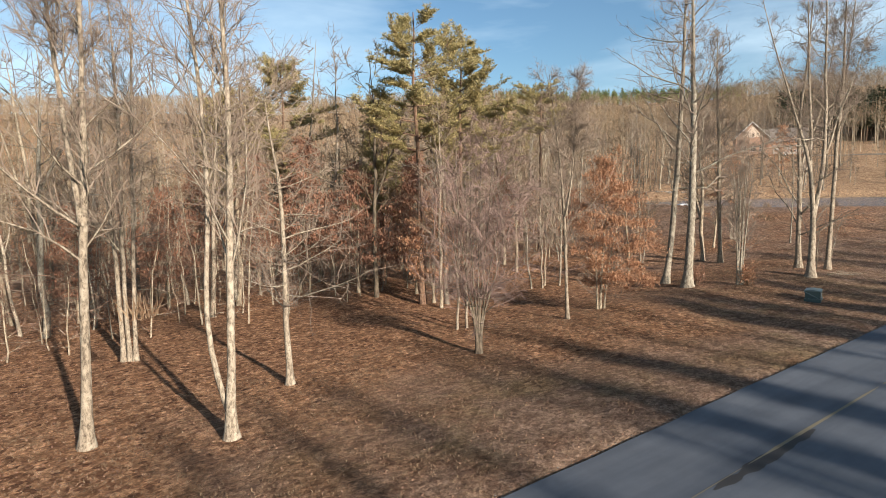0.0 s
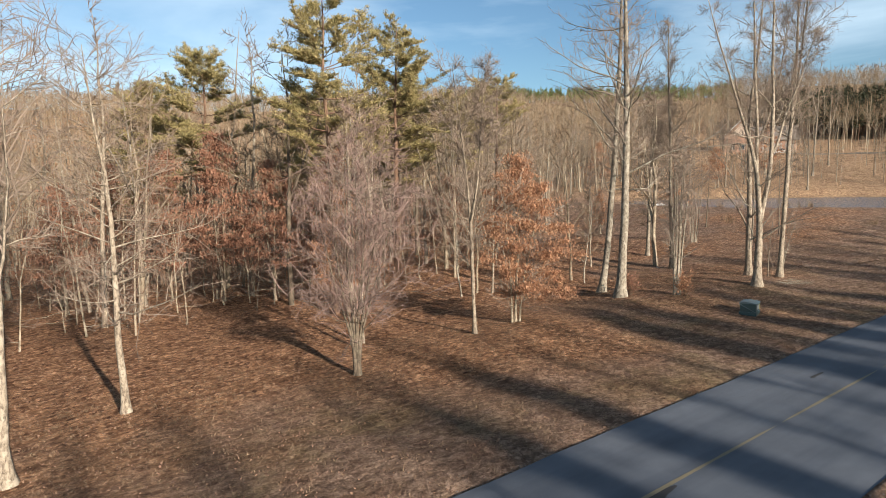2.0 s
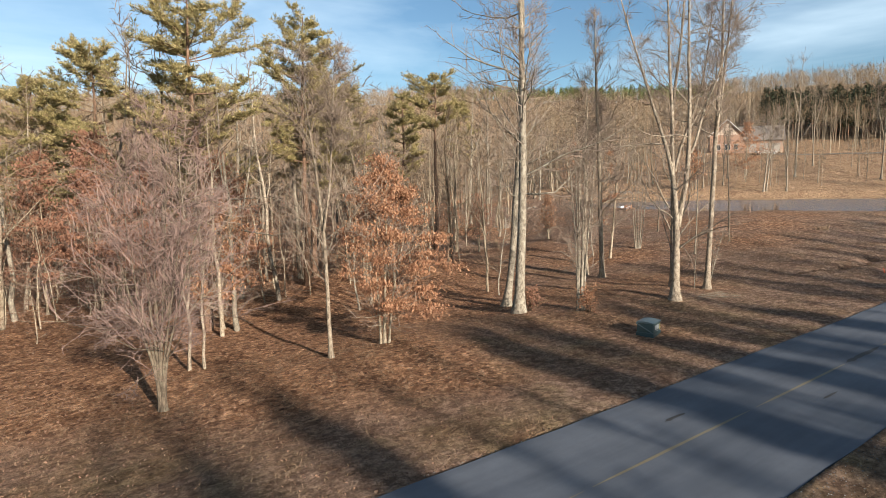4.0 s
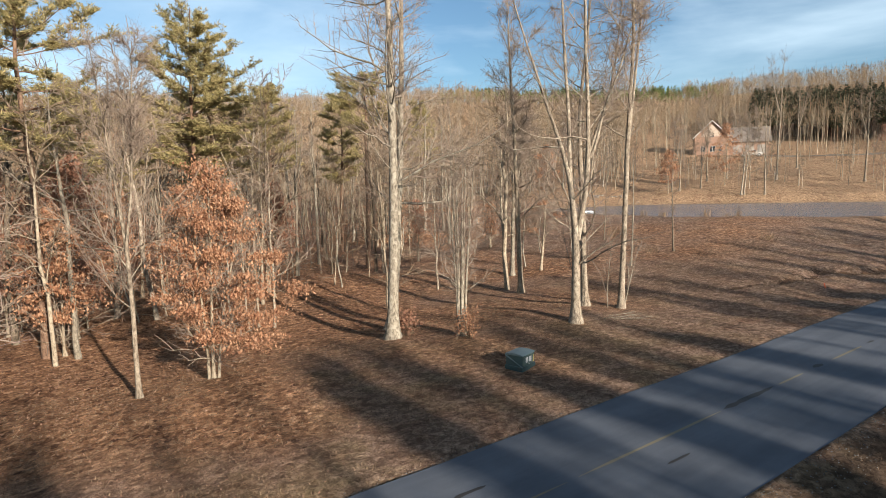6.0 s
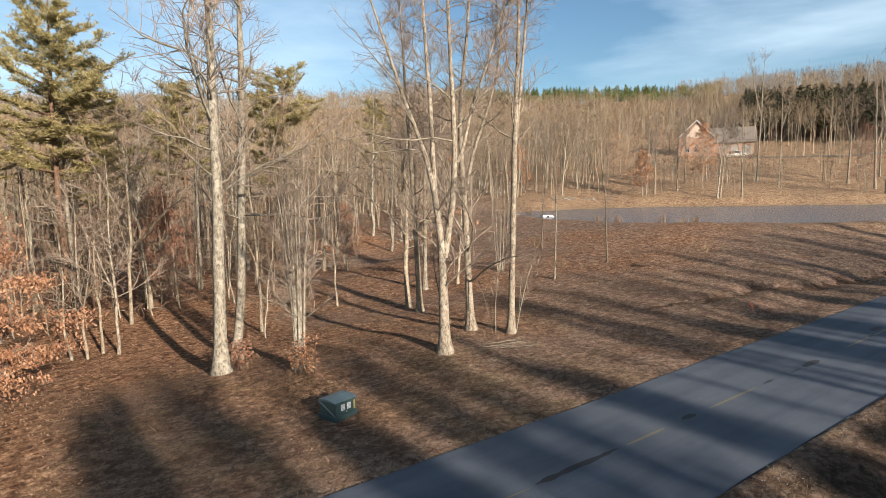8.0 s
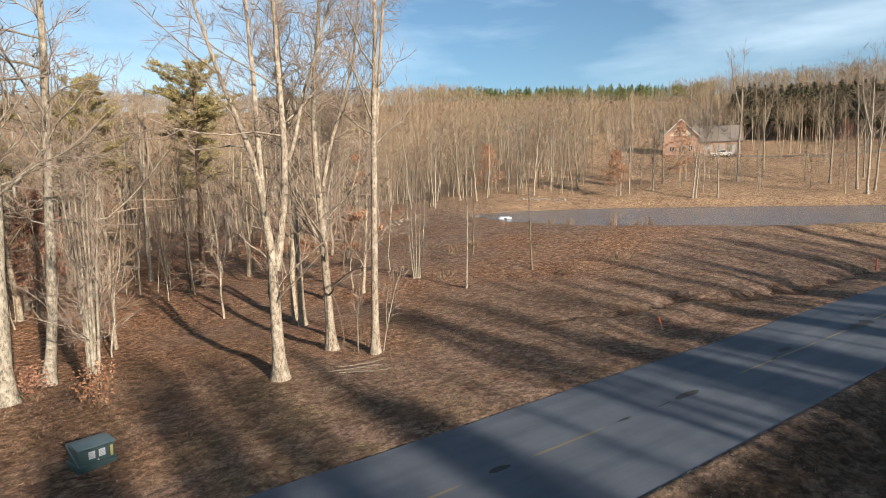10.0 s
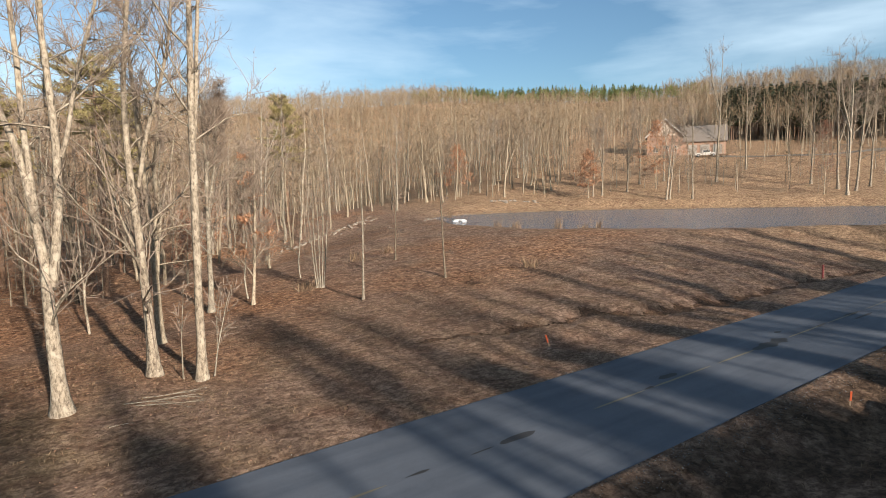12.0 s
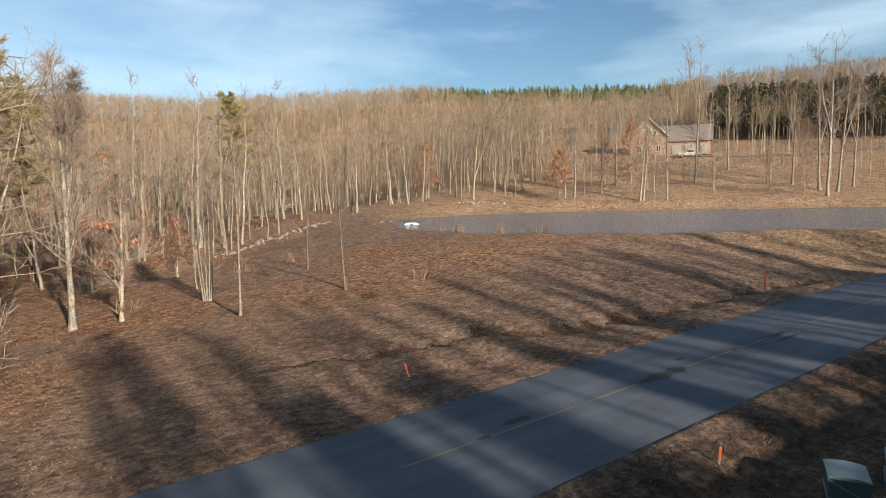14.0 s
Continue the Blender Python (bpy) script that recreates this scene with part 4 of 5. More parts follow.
def far_tree(seed, h):
    """A far bare tree: a pale stem that parts into rising limbs, under a round haze of twigs."""
    rng = np.random.default_rng(seed)
    stem, twigs = Soup(), Soup()
    bend = rng.normal(size=2) * .25
    fork = h * rng.uniform(.38, .55)
    stem.tube(np.array(((0, 0, -.5), (bend[0], bend[1], fork), (bend[0] * 1.6, bend[1] * 1.6, h * .9))), np.array((.10, .07, .02)), 3)
    k = 6
    a = np.arange(k) * 2.4 + rng.uniform(0, 6.28)
    z0 = rng.uniform(.7, 1.35, k) * fork
    p0 = np.stack([bend[0] * z0 / fork, bend[1] * z0 / fork, z0], 1)
    reach = h * rng.uniform(.08, .19, k)
    p1 = p0 + np.stack([np.cos(a) * reach, np.sin(a) * reach, h * rng.uniform(.22, .40, k)], 1)
    stem.cones(p0, p1, .055)
    m = 105
    w = rng.integers(0, k, m)
    g = rng.uniform(.25, 1.05, (m, 1))
    p = p0[w] + (p1[w] - p0[w]) * g + rng.normal(size=(m, 3)) * np.array((.55, .55, .4))
    out = p - np.array((0, 0, h * .45))
    d = out / np.linalg.norm(out, axis=1)[:, None] + rng.normal(size=(m, 3)) * .42 + np.array((0, 0, .2))
    twigs.slivers(p, p + d * rng.uniform(.6, 1.7, (m, 1)), rng.uniform(.016, .036, m), rng)
    return stem.arrays(), twigs.arrays()


FAR = [far_tree(400 + k, 14 + k) for k in range(6)]
places = []
for _ in range(14000):
    az, d = radians(rng.uniform(6, 118)), 75 + 360 * rng.random() ** 0.75
    x, y = 30 + d * math.cos(az), d * math.sin(az)
    if on_lawn(x, y) or (x < 165 and y < wood_edge(x) + 30) or y < 35 or (d > 345 and .58 < az < .93):
        continue
    places.append((x, y, height(x, y), int(rng.integers(0, 6)), rng.uniform(.7, 1.1) * (1 if d < 310 else .62), rng.uniform(0, 6.28)))
places = places[:3500]
joined_wood("far_woods", places, FAR, (M_BARK_WARM, M_TWIG_FAR), "bare brown woods covering the far hillside", "woods")


def crest_tree(seed):
    """A low bushy far crown, for the crowded crest of the hill."""
    rng = np.random.default_rng(seed)
    stem, twigs = Soup(), Soup()
    stem.tube(np.array(((0, 0, -.5), (0, 0, 7.0))), np.array((.10, .03)), 3)
    m = 56
    a, z = rng.uniform(0, 6.28, m), rng.uniform(1.0, 10.5, m)
    p = np.stack([np.cos(a), np.sin(a), np.zeros(m)], 1) * (rng.uniform(.1, 3.2, m) * np.sqrt(np.clip(1.1 - z / 11, .1, 1)))[:, None] + np.stack([0 * z, 0 * z, z], 1)
    d = np.stack([np.cos(a) * .6, np.sin(a) * .6, np.full(m, 1.0)], 1) + rng.normal(size=(m, 3)) * .5
    twigs.slivers(p, p + d * rng.uniform(.8, 2.0, (m, 1)), rng.uniform(.05, .12, m), rng)
    return stem.arrays(), twigs.arrays()


CREST = [crest_tree(450 + k) for k in range(5)]
places = []
for _ in range(3400):
    az, d = radians(rng.uniform(10, 108)), rng.uniform(250, 440)
    x, y = 30 + d * math.cos(az), d * math.sin(az)
    if on_lawn(x, y) or (d > 345 and .58 < az < .93):
        continue
    places.append((x, y, height(x, y), int(rng.integers(0, 5)), rng.uniform(.7, .95), rng.uniform(0, 6.28)))
joined_wood("hill_woods", places, CREST, (M_BARK_WARM, M_TWIG_FAR), "bare brown scrubby woods over the hill's crest", "woods")


def far_pine(seed):
    rng = np.random.default_rng(seed)
    stem, needles = Soup(), Soup()
    h = 17.0
    stem.tube(np.array(((0, 0, -.3), (0, 0, h * .6), (0, 0, h))), np.array((.2, .12, .03)), 4)
    z = 6.0
    while z < h:
        reach = min(3.2, (h - z) * .35 + .5)
        m = 7
        a = rng.uniform(0, 6.28, m)
        d = np.stack([np.cos(a), np.sin(a), rng.uniform(-.1, .5, m)], 1) * reach * rng.uniform(.5, 1.1, (m, 1))
        c = np.array((0, 0, z)) + d * .55
        s = np.cross(d, np.array((0, 0, 1.0)) + unit(rng, m) * .5)
        s *= .36 / (np.linalg.norm(s, axis=1)[:, None] + 1e-9)
        needles.blades(c, d * .5, s)
        z += rng.uniform(.4, .65)
    return stem.arrays(), needles.arrays()


FAR_PINES = [far_pine(300 + k) for k in range(4)]
places = []
for _ in range(700):
    az, d = radians(rng.uniform(31, 58)), rng.uniform(335, 430)
    x, y = 48 + d * math.cos(az), d * math.sin(az)
    tall = .44 + .16 * float(ss(34, 40, math.degrees(az)) * (1 - ss(50, 58, math.degrees(az))))
    places.append((x, y, height(x, y) - .5, int(rng.integers(0, 4)), tall * rng.uniform(.8, 1.1), rng.uniform(0, 6.28)))
joined_wood("ridge_pines", places, FAR_PINES, (M_PINE_BARK, M_NEEDLE_SUNLIT), "green pines along the far ridge, sunlight put into their needle colour", "woods")
places = []
for _ in range(380):
    az, d = radians(rng.uniform(9, 30)), rng.uniform(200, 265)
    x, y = 48 + d * math.cos(az), d * math.sin(az)
    places.append((x, y, height(x, y), int(rng.integers(0, 4)), rng.uniform(.65, .98), rng.uniform(0, 6.28)))
joined_wood("far_pines", places, FAR_PINES, (M_PINE_BARK, M_NEEDLE_SHADED), "pines behind the house, shade put into their dark needle colour", "woods")
places = []
for _ in range(420):
    az, d = radians(rng.uniform(9, 33)), 190 + 130 * rng.random()
    x, y = 48 + d * math.cos(az), d * math.sin(az)
    if (x - 182) ** 2 + (y - 88) ** 2 < 500 or (d < 262 and rng.random() < .86):
        continue
    places.append((x, y, height(x, y), int(rng.integers(0, 6)), rng.uniform(.95, 1.35) if d > 250 else rng.uniform(.7, 1.0), rng.uniform(0, 6.28)))
joined_wood("hillside_trees", places, FAR, (M_BARK_WARM, M_TWIG_FAR), "tall bare trees among and above the dark pines", "woods")

# small trees in the wood that keep their russet leaves
for i, (x, y, h, n, mat) in enumerate(((35.1, 39.5, 7.5, 4200, M_RED_LEAF), (21.6, 31.0, 7.2, 4600, M_OAK_LEAF), (8.3, 43.0, 8.0, 3600, M_RED_LEAF), (22.4, 34.2, 9.5, 5200, M_RED_LEAF), (52.0, 46.5, 6.0, 1000, M_RED_LEAF),
                                      (57.0, 41.5, 4.5, 900, M_OAK_LEAF), (106.0, 82.5, 9.5, 1200, M_OAK_LEAF), (121.0, 65.3, 8.4, 1300, M_OAK_LEAF), (57.5, 58.5, 5.5, 900, M_OAK_LEAF), (16.9, 39.5, 11.0, 6400, M_RED_LEAF), (11.8, 48.5, 9.5, 3600, M_RED_LEAF), (3.0, 42.0, 7.0, 2400, M_RED_LEAF), (24.9, 38.5, 8.0, 3800, M_OAK_LEAF),
                                      (14.2, 42.0, 10.0, 4600, M_RED_LEAF), (25.4, 45.0, 9.0, 3200, M_RED_LEAF), (19.4, 37.0, 9.0, 4200, M_RED_LEAF), (136.5, 62.9, 12.5, 1300, M_OAK_LEAF), (149.6, 40.2, 12.2, 1300, M_RED_LEAF))):
    near_tree("oak_tree", x, y, [[(0, 0, .09), (.1, h * .35, .07), (.2, h * .7, .04), (.1, h, .01)], [(.1, 0, .06), (-.3, h * .4, .045), (-.6, h * .8, .01)]], "small oak holding dry reddish-brown leaves", "oak tree", seed=60 + i,
              limbs=14, first=.2, reach=.3, rise=.4, subs=4, twig_n=3, bark=M_BARK_WARM, extra=oak_leaves(int(n * 1.7), .075 if y < 60 else .14, mat, h * .22, h * .98, h * (.30 if y < 60 else .33), clumps=260), group="small leafy oaks", sides=5)

# the wood across the road, behind the near verge, whose long shadows fall over road and grass: dark stretches of close growth,
# thinner ones, and lone trunks, by the place along the road where their shade falls
def slim_pine(seed):
    rng = np.random.default_rng(seed)
    stem, needles = Soup(), Soup()
    stem.tube(np.array(((0, 0, -.3), (0, 0, 9), (0, 0, 17))), np.array((.16, .1, .03)), 5)
    z = 2.4
    while z < 17:
        m, reach = 9, min(1.05, (17.2 - z) * .55 + .3)
        a = rng.uniform(0, 6.28, m)
        d = np.stack([np.cos(a), np.sin(a), rng.uniform(-.1, .6, m)], 1) * reach * rng.uniform(.4, 1.15, (m, 1))
        s = np.cross(d, np.array((0, 0, 1.0)) + unit(rng, m) * .5)
        s *= .26 / (np.linalg.norm(s, axis=1)[:, None] + 1e-9)
        needles.blades(np.array((0, 0, z)) + d * .55, d * .5, s)
        z += rng.uniform(.3, .5)
    return stem.arrays(), needles.arrays()


def slim_tree(seed, first, limbs, reach, twig_r):
    stem, twigs = wood_tree(seed, 17.0, .17, limbs, first, reach, .8, 3, 5, .9, twig_r, 6, 8, 3, .35)
    return stem.arrays(), twigs.arrays()


def tall_enough(x, y, to):
    """The size at which a tree of 17 m throws its shade just as far as y = to."""
    return max(.12, (height(x, to) + (to - y) * math.tan(SUN_ELEVATION) - height(x, y)) / 17.0)


SLIM_PINES = [slim_pine(320 + k) for k in range(4)]
SLIM_TREES = [slim_tree(240 + k, .22, 22, .10, .035) for k in range(4)]
LONE_TREES = [slim_tree(250, .70, 28, .17, .042), slim_tree(251, .50, 22, .10, .036)]
DARK = ((-16, -11, .7), (-7, -4.5, .6), (6.0, 7.2, .45), (9.4, 10.6, .4), (13.2, 15.3, .35), (15.9, 17.2, 1), (19.3, 20.7, 1), (28.4, 30.6, .9), (30.6, 34.2, .35), (34.2, 36.6, 1), (36.9, 41.4, .42), (42.7, 45.1, 1), (47.5, 53.5, .22), (53.5, 56.4, 1), (56.4, 57.4, .45), (57.4, 60.4, 1),
        (63.5, 65.5, 1), (65.5, 69.7, .55), (70.4, 73.6, 1), (73.6, 77.7, .4), (77.7, 82, .9), (82, 88, .55), (88, 93, .8), (95, 103, .6), (106, 118, .5))
bare_places, pine_places, lone_places = [], [], []
for x0, x1, thick in DARK:
    near, far_off = (14, 21) if x0 < 33 else (11, 16) if x0 < 50 else (10.5, 14)
    if thick > .6:
        for k in range(int((x1 - x0) * (2.6 if x0 < 50 else 4.2) * thick) + 1):
            y = rng.uniform(-34, -19)
            x = rng.uniform(x0 + .45, x1 - .45) + .0175 * (10 - y)
            pine_places.append((x, y, height(x, y), int(rng.integers(0, 4)), tall_enough(x, y, rng.uniform(near, far_off)), rng.uniform(0, 6.28)))
    for k in range(int((x1 - x0) * (3.0 if x0 < 60 else 4.5) * thick) + 1):
        y = rng.uniform(-38, -18)
        x = rng.uniform(x0 + .2, x1 - .2) + .0175 * (10 - y)
        bare_places.append((x, y, height(x, y), int(rng.integers(0, 4)), tall_enough(x, y, rng.uniform(near, far_off + (4 if x0 < 33 else 12))), rng.uniform(0, 6.28)))
# low growth whose shade only reaches the near verge
for x0, x1, lo, hi, thick in ((43, 61.6, 3.5, 4.3, 4.6), (61.6, 70, .4, 2.3, 3.0), (70, 84, 3.2, 4.3, 4.0)):
    for k in range(int((x1 - x0) * thick)):
        y = rng.uniform(-30, -19)
        x = rng.uniform(x0, x1) + .0175 * (4 - y)
        pine_places.append((x, y, height(x, y), int(rng.integers(0, 4)), tall_enough(x, y, rng.uniform(lo, hi)), rng.uniform(0, 6.28)))
for i, (x0, to, deep, kind) in enumerate(((-2.0, 24, 1, 1), (3.4, 22, 1, 1), (23.1, 20, 1, 1), (26.6, 22, 1, 1), (32.2, 20, 2, 0), (37.4, 19, 2, 1), (38.7, 20, 2, 1), (40.3, 20, 3, 1), (49.7, 24, 2, 1), (50.75, 26, 2, 1), (51.8, 24, 2, 1), (61.9, 24, 1, 1), (47.0, 15, 1, 1), (75.8, 24, 1, 1))):
    for k in range(deep):
        # those that stand one behind another throw one narrow trunk shadow and a broad soft one of their crowns
        y = -19.0 - (i * 7) % 5 - 6.5 * k
        x = x0 + .0175 * (10 - y) + .08 * k
        lone_places.append((x, y, height(x, y), kind, tall_enough(x, y, to + .6 * k), i * 1.7 + k))
joined_wood("woods_across", bare_places, SLIM_TREES, (M_BARK_WARM, M_TWIG), "bare wood across the road behind the verge", "woods")
joined_wood("pines_across", pine_places, SLIM_PINES, (M_PINE_BARK, M_NEEDLE_SHADED), "young dark pines across the road behind the verge", "woods")
joined_wood("trunks_across", lone_places, LONE_TREES, (M_BARK_WARM, M_TWIG), "lone straight trees across the road behind the verge", "woods")

# red-brown brush under the trees at the wood's edge
BRUSH = []
for k in range(4):
    stem, twigs = wood_tree(260 + k, 5.0 + k, .045, 12, .10, .34, .3, 3, 5, .75, .013, 5, 7, 3, 1.2)
    BRUSH.append((stem.arrays(), twigs.arrays()))
places = []
for _ in range(900):
    x = rng.uniform(-12, 46)
    y = wood_edge(x) - 5 + abs(rng.normal()) * 9
    if len(places) >= 130 or (30 < x and rng.random() < .5) or any((x - a) ** 2 + (y - b) ** 2 < 2.2 for a, b, *_ in places):
        continue
    places.append((x, y, height(x, y), int(rng.integers(0, 4)), rng.uniform(.55, 1.1), rng.uniform(0, 6.28)))
joined_wood("brush", places, BRUSH, (M_BARK_WARM, M_TWIG_RED), "thin red-brown saplings and brush under the wood's edge", "brush")

# ---------------------------------------------------------------- the lawn beyond the pond
for i, (x, y, h, fork, lean) in enumerate(((151.3, 59.9, 29.5, .62, .6), (157.8, 41.4, 27.5, .38, -.9), (151.8, 37.6, 27.5, .5, .3), (158.2, 38.8, 24.5, .45, 1.6), (160.1, 46.8, 24, .5, .2), (169.9, 64.2, 23, .55, -.2),
                                           (129.0, 55.5, 17.5, .5, 1.2), (129.4, 55.2, 14.5, .6, .9), (124.3, 65.0, 16.5, .4, .2), (122.6, 65.6, 14.0, .45, .5), (132.0, 52.7, 19.0, .45, -.4), (129.8, 64.0, 14.5, .5, .1), (138.5, 68.0, 20.0, .5, .3), (146.0, 67.8, 18.0, .45, -.3), (164.4, 38.9, 22.0, .45, .5), (171.4, 45.3, 20.0, .4, -.4))):
    h *= .88
    r = .10 + .0075 * h
    near_tree("bare_tree", x, y, [[(0, 0, r), (lean * .3, h * .3, r * .8), (lean * .6, h * .6, r * .52), (lean, h, .02)],
              [(lean * fork * .9, h * fork * .8, r * .6), (lean * fork + .07 * h * (1 if i % 2 else -1), h * (fork * .8 + .25), r * .38), (lean + .10 * h * (1 if i % 2 else -1), h * .93, .02)]],
              "tall pale bare tree on the lawn beyond the pond", seed=980 + i, limbs=8, first=.36, reach=.27, rise=.85, subs=6, twig_n=4, twig_len=1.2, twig_r=.012, bark=M_BARK_WHITE, twigs_mat=M_TWIG_PALE, group="trees on the far lawn", sides=6, up=.06)
    taken.append((x, y))
for _ in range(900):
    a, c = rng.uniform(2, 78), rng.uniform(29, 72)
    x, y = POND_A + pond_u * a + pond_n * c
    if sum(1 for p in taken if p[0] > 116 and p[1] < 95 and p[0] < 205) > 135:
        break
    if any((x - p) ** 2 + (y - q) ** 2 < 5 for p, q in taken) or (166 < x < 206 and 70 < y < 110):
        continue
    stand(x, y, int(rng.choice((10, 11))), rng.uniform(.55, 1.2) * .9, rng.uniform(0, 360), "thin young bare tree on the lawn beyond the pond", "young_tree", "young trees on the far lawn")


# ---------------------------------------------------------------- road markings
M_YELLOW = plain_material("faded_yellow_paint", (0.121, 0.102, 0.062), 0.75, vary=.3, scale=9)
M_TAR = plain_material("dark_patch", (0.012, 0.012, 0.013), 0.8, vary=.3)


def on_road(x, off):
    flat = np.interp(x, rxs, road_z(np.clip(rxs, -80, 110)))
    return float(flat + np.interp(off, rys[1:-1], 0.02 * (1 - (rys[1:-1] / ROAD_HALF) ** 2))) + 0.005


def road_strip(name, x0, x1, off, half, mat, seed, label, ragged=.3, step=.25):
    """A thin painted or tarred strip that follows the road, with an uneven edge."""
    rng = np.random.default_rng(seed)
    bm = bmesh.new()
    n = max(4, int((x1 - x0) / step))
    rows = []
    wide, aside = (np.convolve(rng.normal(size=n + 7), np.ones(3) / 2, "same")[3:n + 4] for _ in range(2))
    for k in range(n + 1):
        x = x0 + (x1 - x0) * k / n
        taper = min(1.0, 5 * k / n + .15, 5 * (n - k) / n + .15)
        w = half * taper * (1 + ragged * wide[k])
        o = off + half * ragged * .4 * aside[k]
        rows.append([bm.verts.new((x, ROAD_Y + v, on_road(x, v))) for v in (o - abs(w), o + abs(w))])
    for a, b in zip(rows, rows[1:]):
        bm.faces.new((a[0], b[0], b[1], a[1]))
    return part(name, bm, mat, road, label)


for x0, x1 in ((-40, 14.2), (14.5, 23.0), (23.3, 30.4), (30.8, 37.2), (40.8, 42.6), (44.9, 47.8), (54.9, 57.4), (57.7, 61.2), (61.6, 64.3), (66.9, 70), (70.4, 74), (74.5, 88)):
    road_strip("centre_line", x0, x1, 0.08, .045, M_YELLOW, int(x0 * 10 + 900), "faded yellow line", .12)
for x0, x1, off, half in ((12.7, 17.9, -.06, .15), (37.4, 40.5, .1, .10), (43.5, 44.2, .12, .12), (48.3, 49.0, .1, .05), (51.2, 52.5, .06, .13), (50.2, 51.0, .05, .04), (64.1, 66.7, .1, .24), (58.6, 59.6, .42, .15), (57.4, 57.9, .12, .08), (67.2, 67.75, .78, .07), (72.0, 74.0, -.42, .06),
                          (69.5, 70.4, .1, .07), (72.2, 73.8, .1, .1), (27.8, 28.8, 1.2, .05), (33.0, 34.0, -.9, .05)):
    road_strip("patch", x0, x1, off, half, M_TAR, int(x0 * 7), "dark tar patch", .28, .16)


# ---------------------------------------------------------------- gravel, litter and grass
M_STONE = plain_material("pale_stone", (0.205, 0.172, 0.138), 0.9, vary=.3, scale=3)
M_GRAVEL = leaf_material("roadside_gravel", [(0, (.07, .065, .06)), (.7, (.17, .16, .148)), (1, (.30, .285, .265))], 0.0)
M_LITTER = leaf_material("fallen_leaves", [(0, (0.102, 0.053, 0.035)), (.5, (0.217, 0.123, 0.081)), (.9, (0.272, 0.163, 0.106)), (1, (0.297, 0.191, 0.128))], 0.12)
M_STRAW = leaf_material("dry_grass_blades", [(0, (0.094, 0.056, 0.034)), (.5, (0.179, 0.117, 0.072)), (1, (0.281, 0.203, 0.129))], 0.15)


def scatter(n, seed, x0, x1, y0, y1, keep):
    rng = np.random.default_rng(seed)
    x, y = rng.uniform(x0, x1, n), rng.uniform(y0, y1, n)
    ok = keep(rng, x, y) & (np.abs(y - road_bend(x)) > ROAD_HALF + .1) & (pond_side(x, y)[0] > .5)
    return rng, x[ok], y[ok]


def litter():
    def keep(rng, x, y):
        patch = np.sin(x * .31 + 2 * np.sin(y * .17)) * np.sin(y * .27 + np.sin(x * .21)) * .5 + .5
        return rng.random(len(x)) < np.clip(.12 + ss(13, 24, y) * .9 + .5 * patch - .5 * ss(40, 62, x), .1, 1)
    rng, x, y = scatter(120000, 501, -14, 66, 10, 48, keep)
    z = land(x, y) + .02
    n = len(x)
    a = unit(rng, n) * np.array((1, 1, .6)) * rng.uniform(.028, .055, (n, 1))
    s = np.cross(a, np.array((0, 0, 1.0)) + unit(rng, n) * .6)
    s *= (.6 * np.linalg.norm(a, axis=1) / (np.linalg.norm(s, axis=1) + 1e-9))[:, None]
    soup = Soup()
    soup.blades(np.stack([x, y, z], 1), a, s)
    ob = new("fallen_leaves", soup.mesh("fallen_leaves", False))
    ob.data.materials.append(M_LITTER)
    tagged(ob, "brown fallen leaves strewn over the ground", "leaves", kind="stuff")


def dry_grass():
    def keep(rng, x, y):
        patch = np.sin(x * .9 + 2 * np.sin(y * .5)) * np.sin(y * .7 + np.sin(x * .4)) * .5 + .5
        return rng.random(len(x)) < .25 + .75 * patch
    soup = Soup()
    for n, seed, x0, x1, y0, y1, lo, hi in ((170000, 502, -6, 70, 10.2, 24, .05, .12), (60000, 503, 46, 112, 10.5, 52, .05, .13), (16000, 504, 26, 74, -3, 4.2, .06, .16), (9000, 505, 88, 150, 40, 76, .05, .12)):
        rng, x, y = scatter(n // 4, seed, x0, x1, y0, y1, keep)
        # blades stand in small tufts
        x, y = np.repeat(x, 6), np.repeat(y, 6)
        m = len(x)
        x, y = x + rng.normal(size=m) * .05, y + rng.normal(size=m) * .05
        p = np.stack([x, y, land(x, y) - .01], 1)
        d = unit(rng, m) * .9 + np.array((0, 0, .35))
        soup.slivers(p, p + d * rng.uniform(lo, hi, (m, 1)), rng.uniform(.005, .012, m), rng)
    ob = new("dry_grass", soup.mesh("dry_grass", False))
    ob.data.materials.append(M_STRAW)
    tagged(ob, "short dormant straw-coloured grass", "grass", kind="stuff")


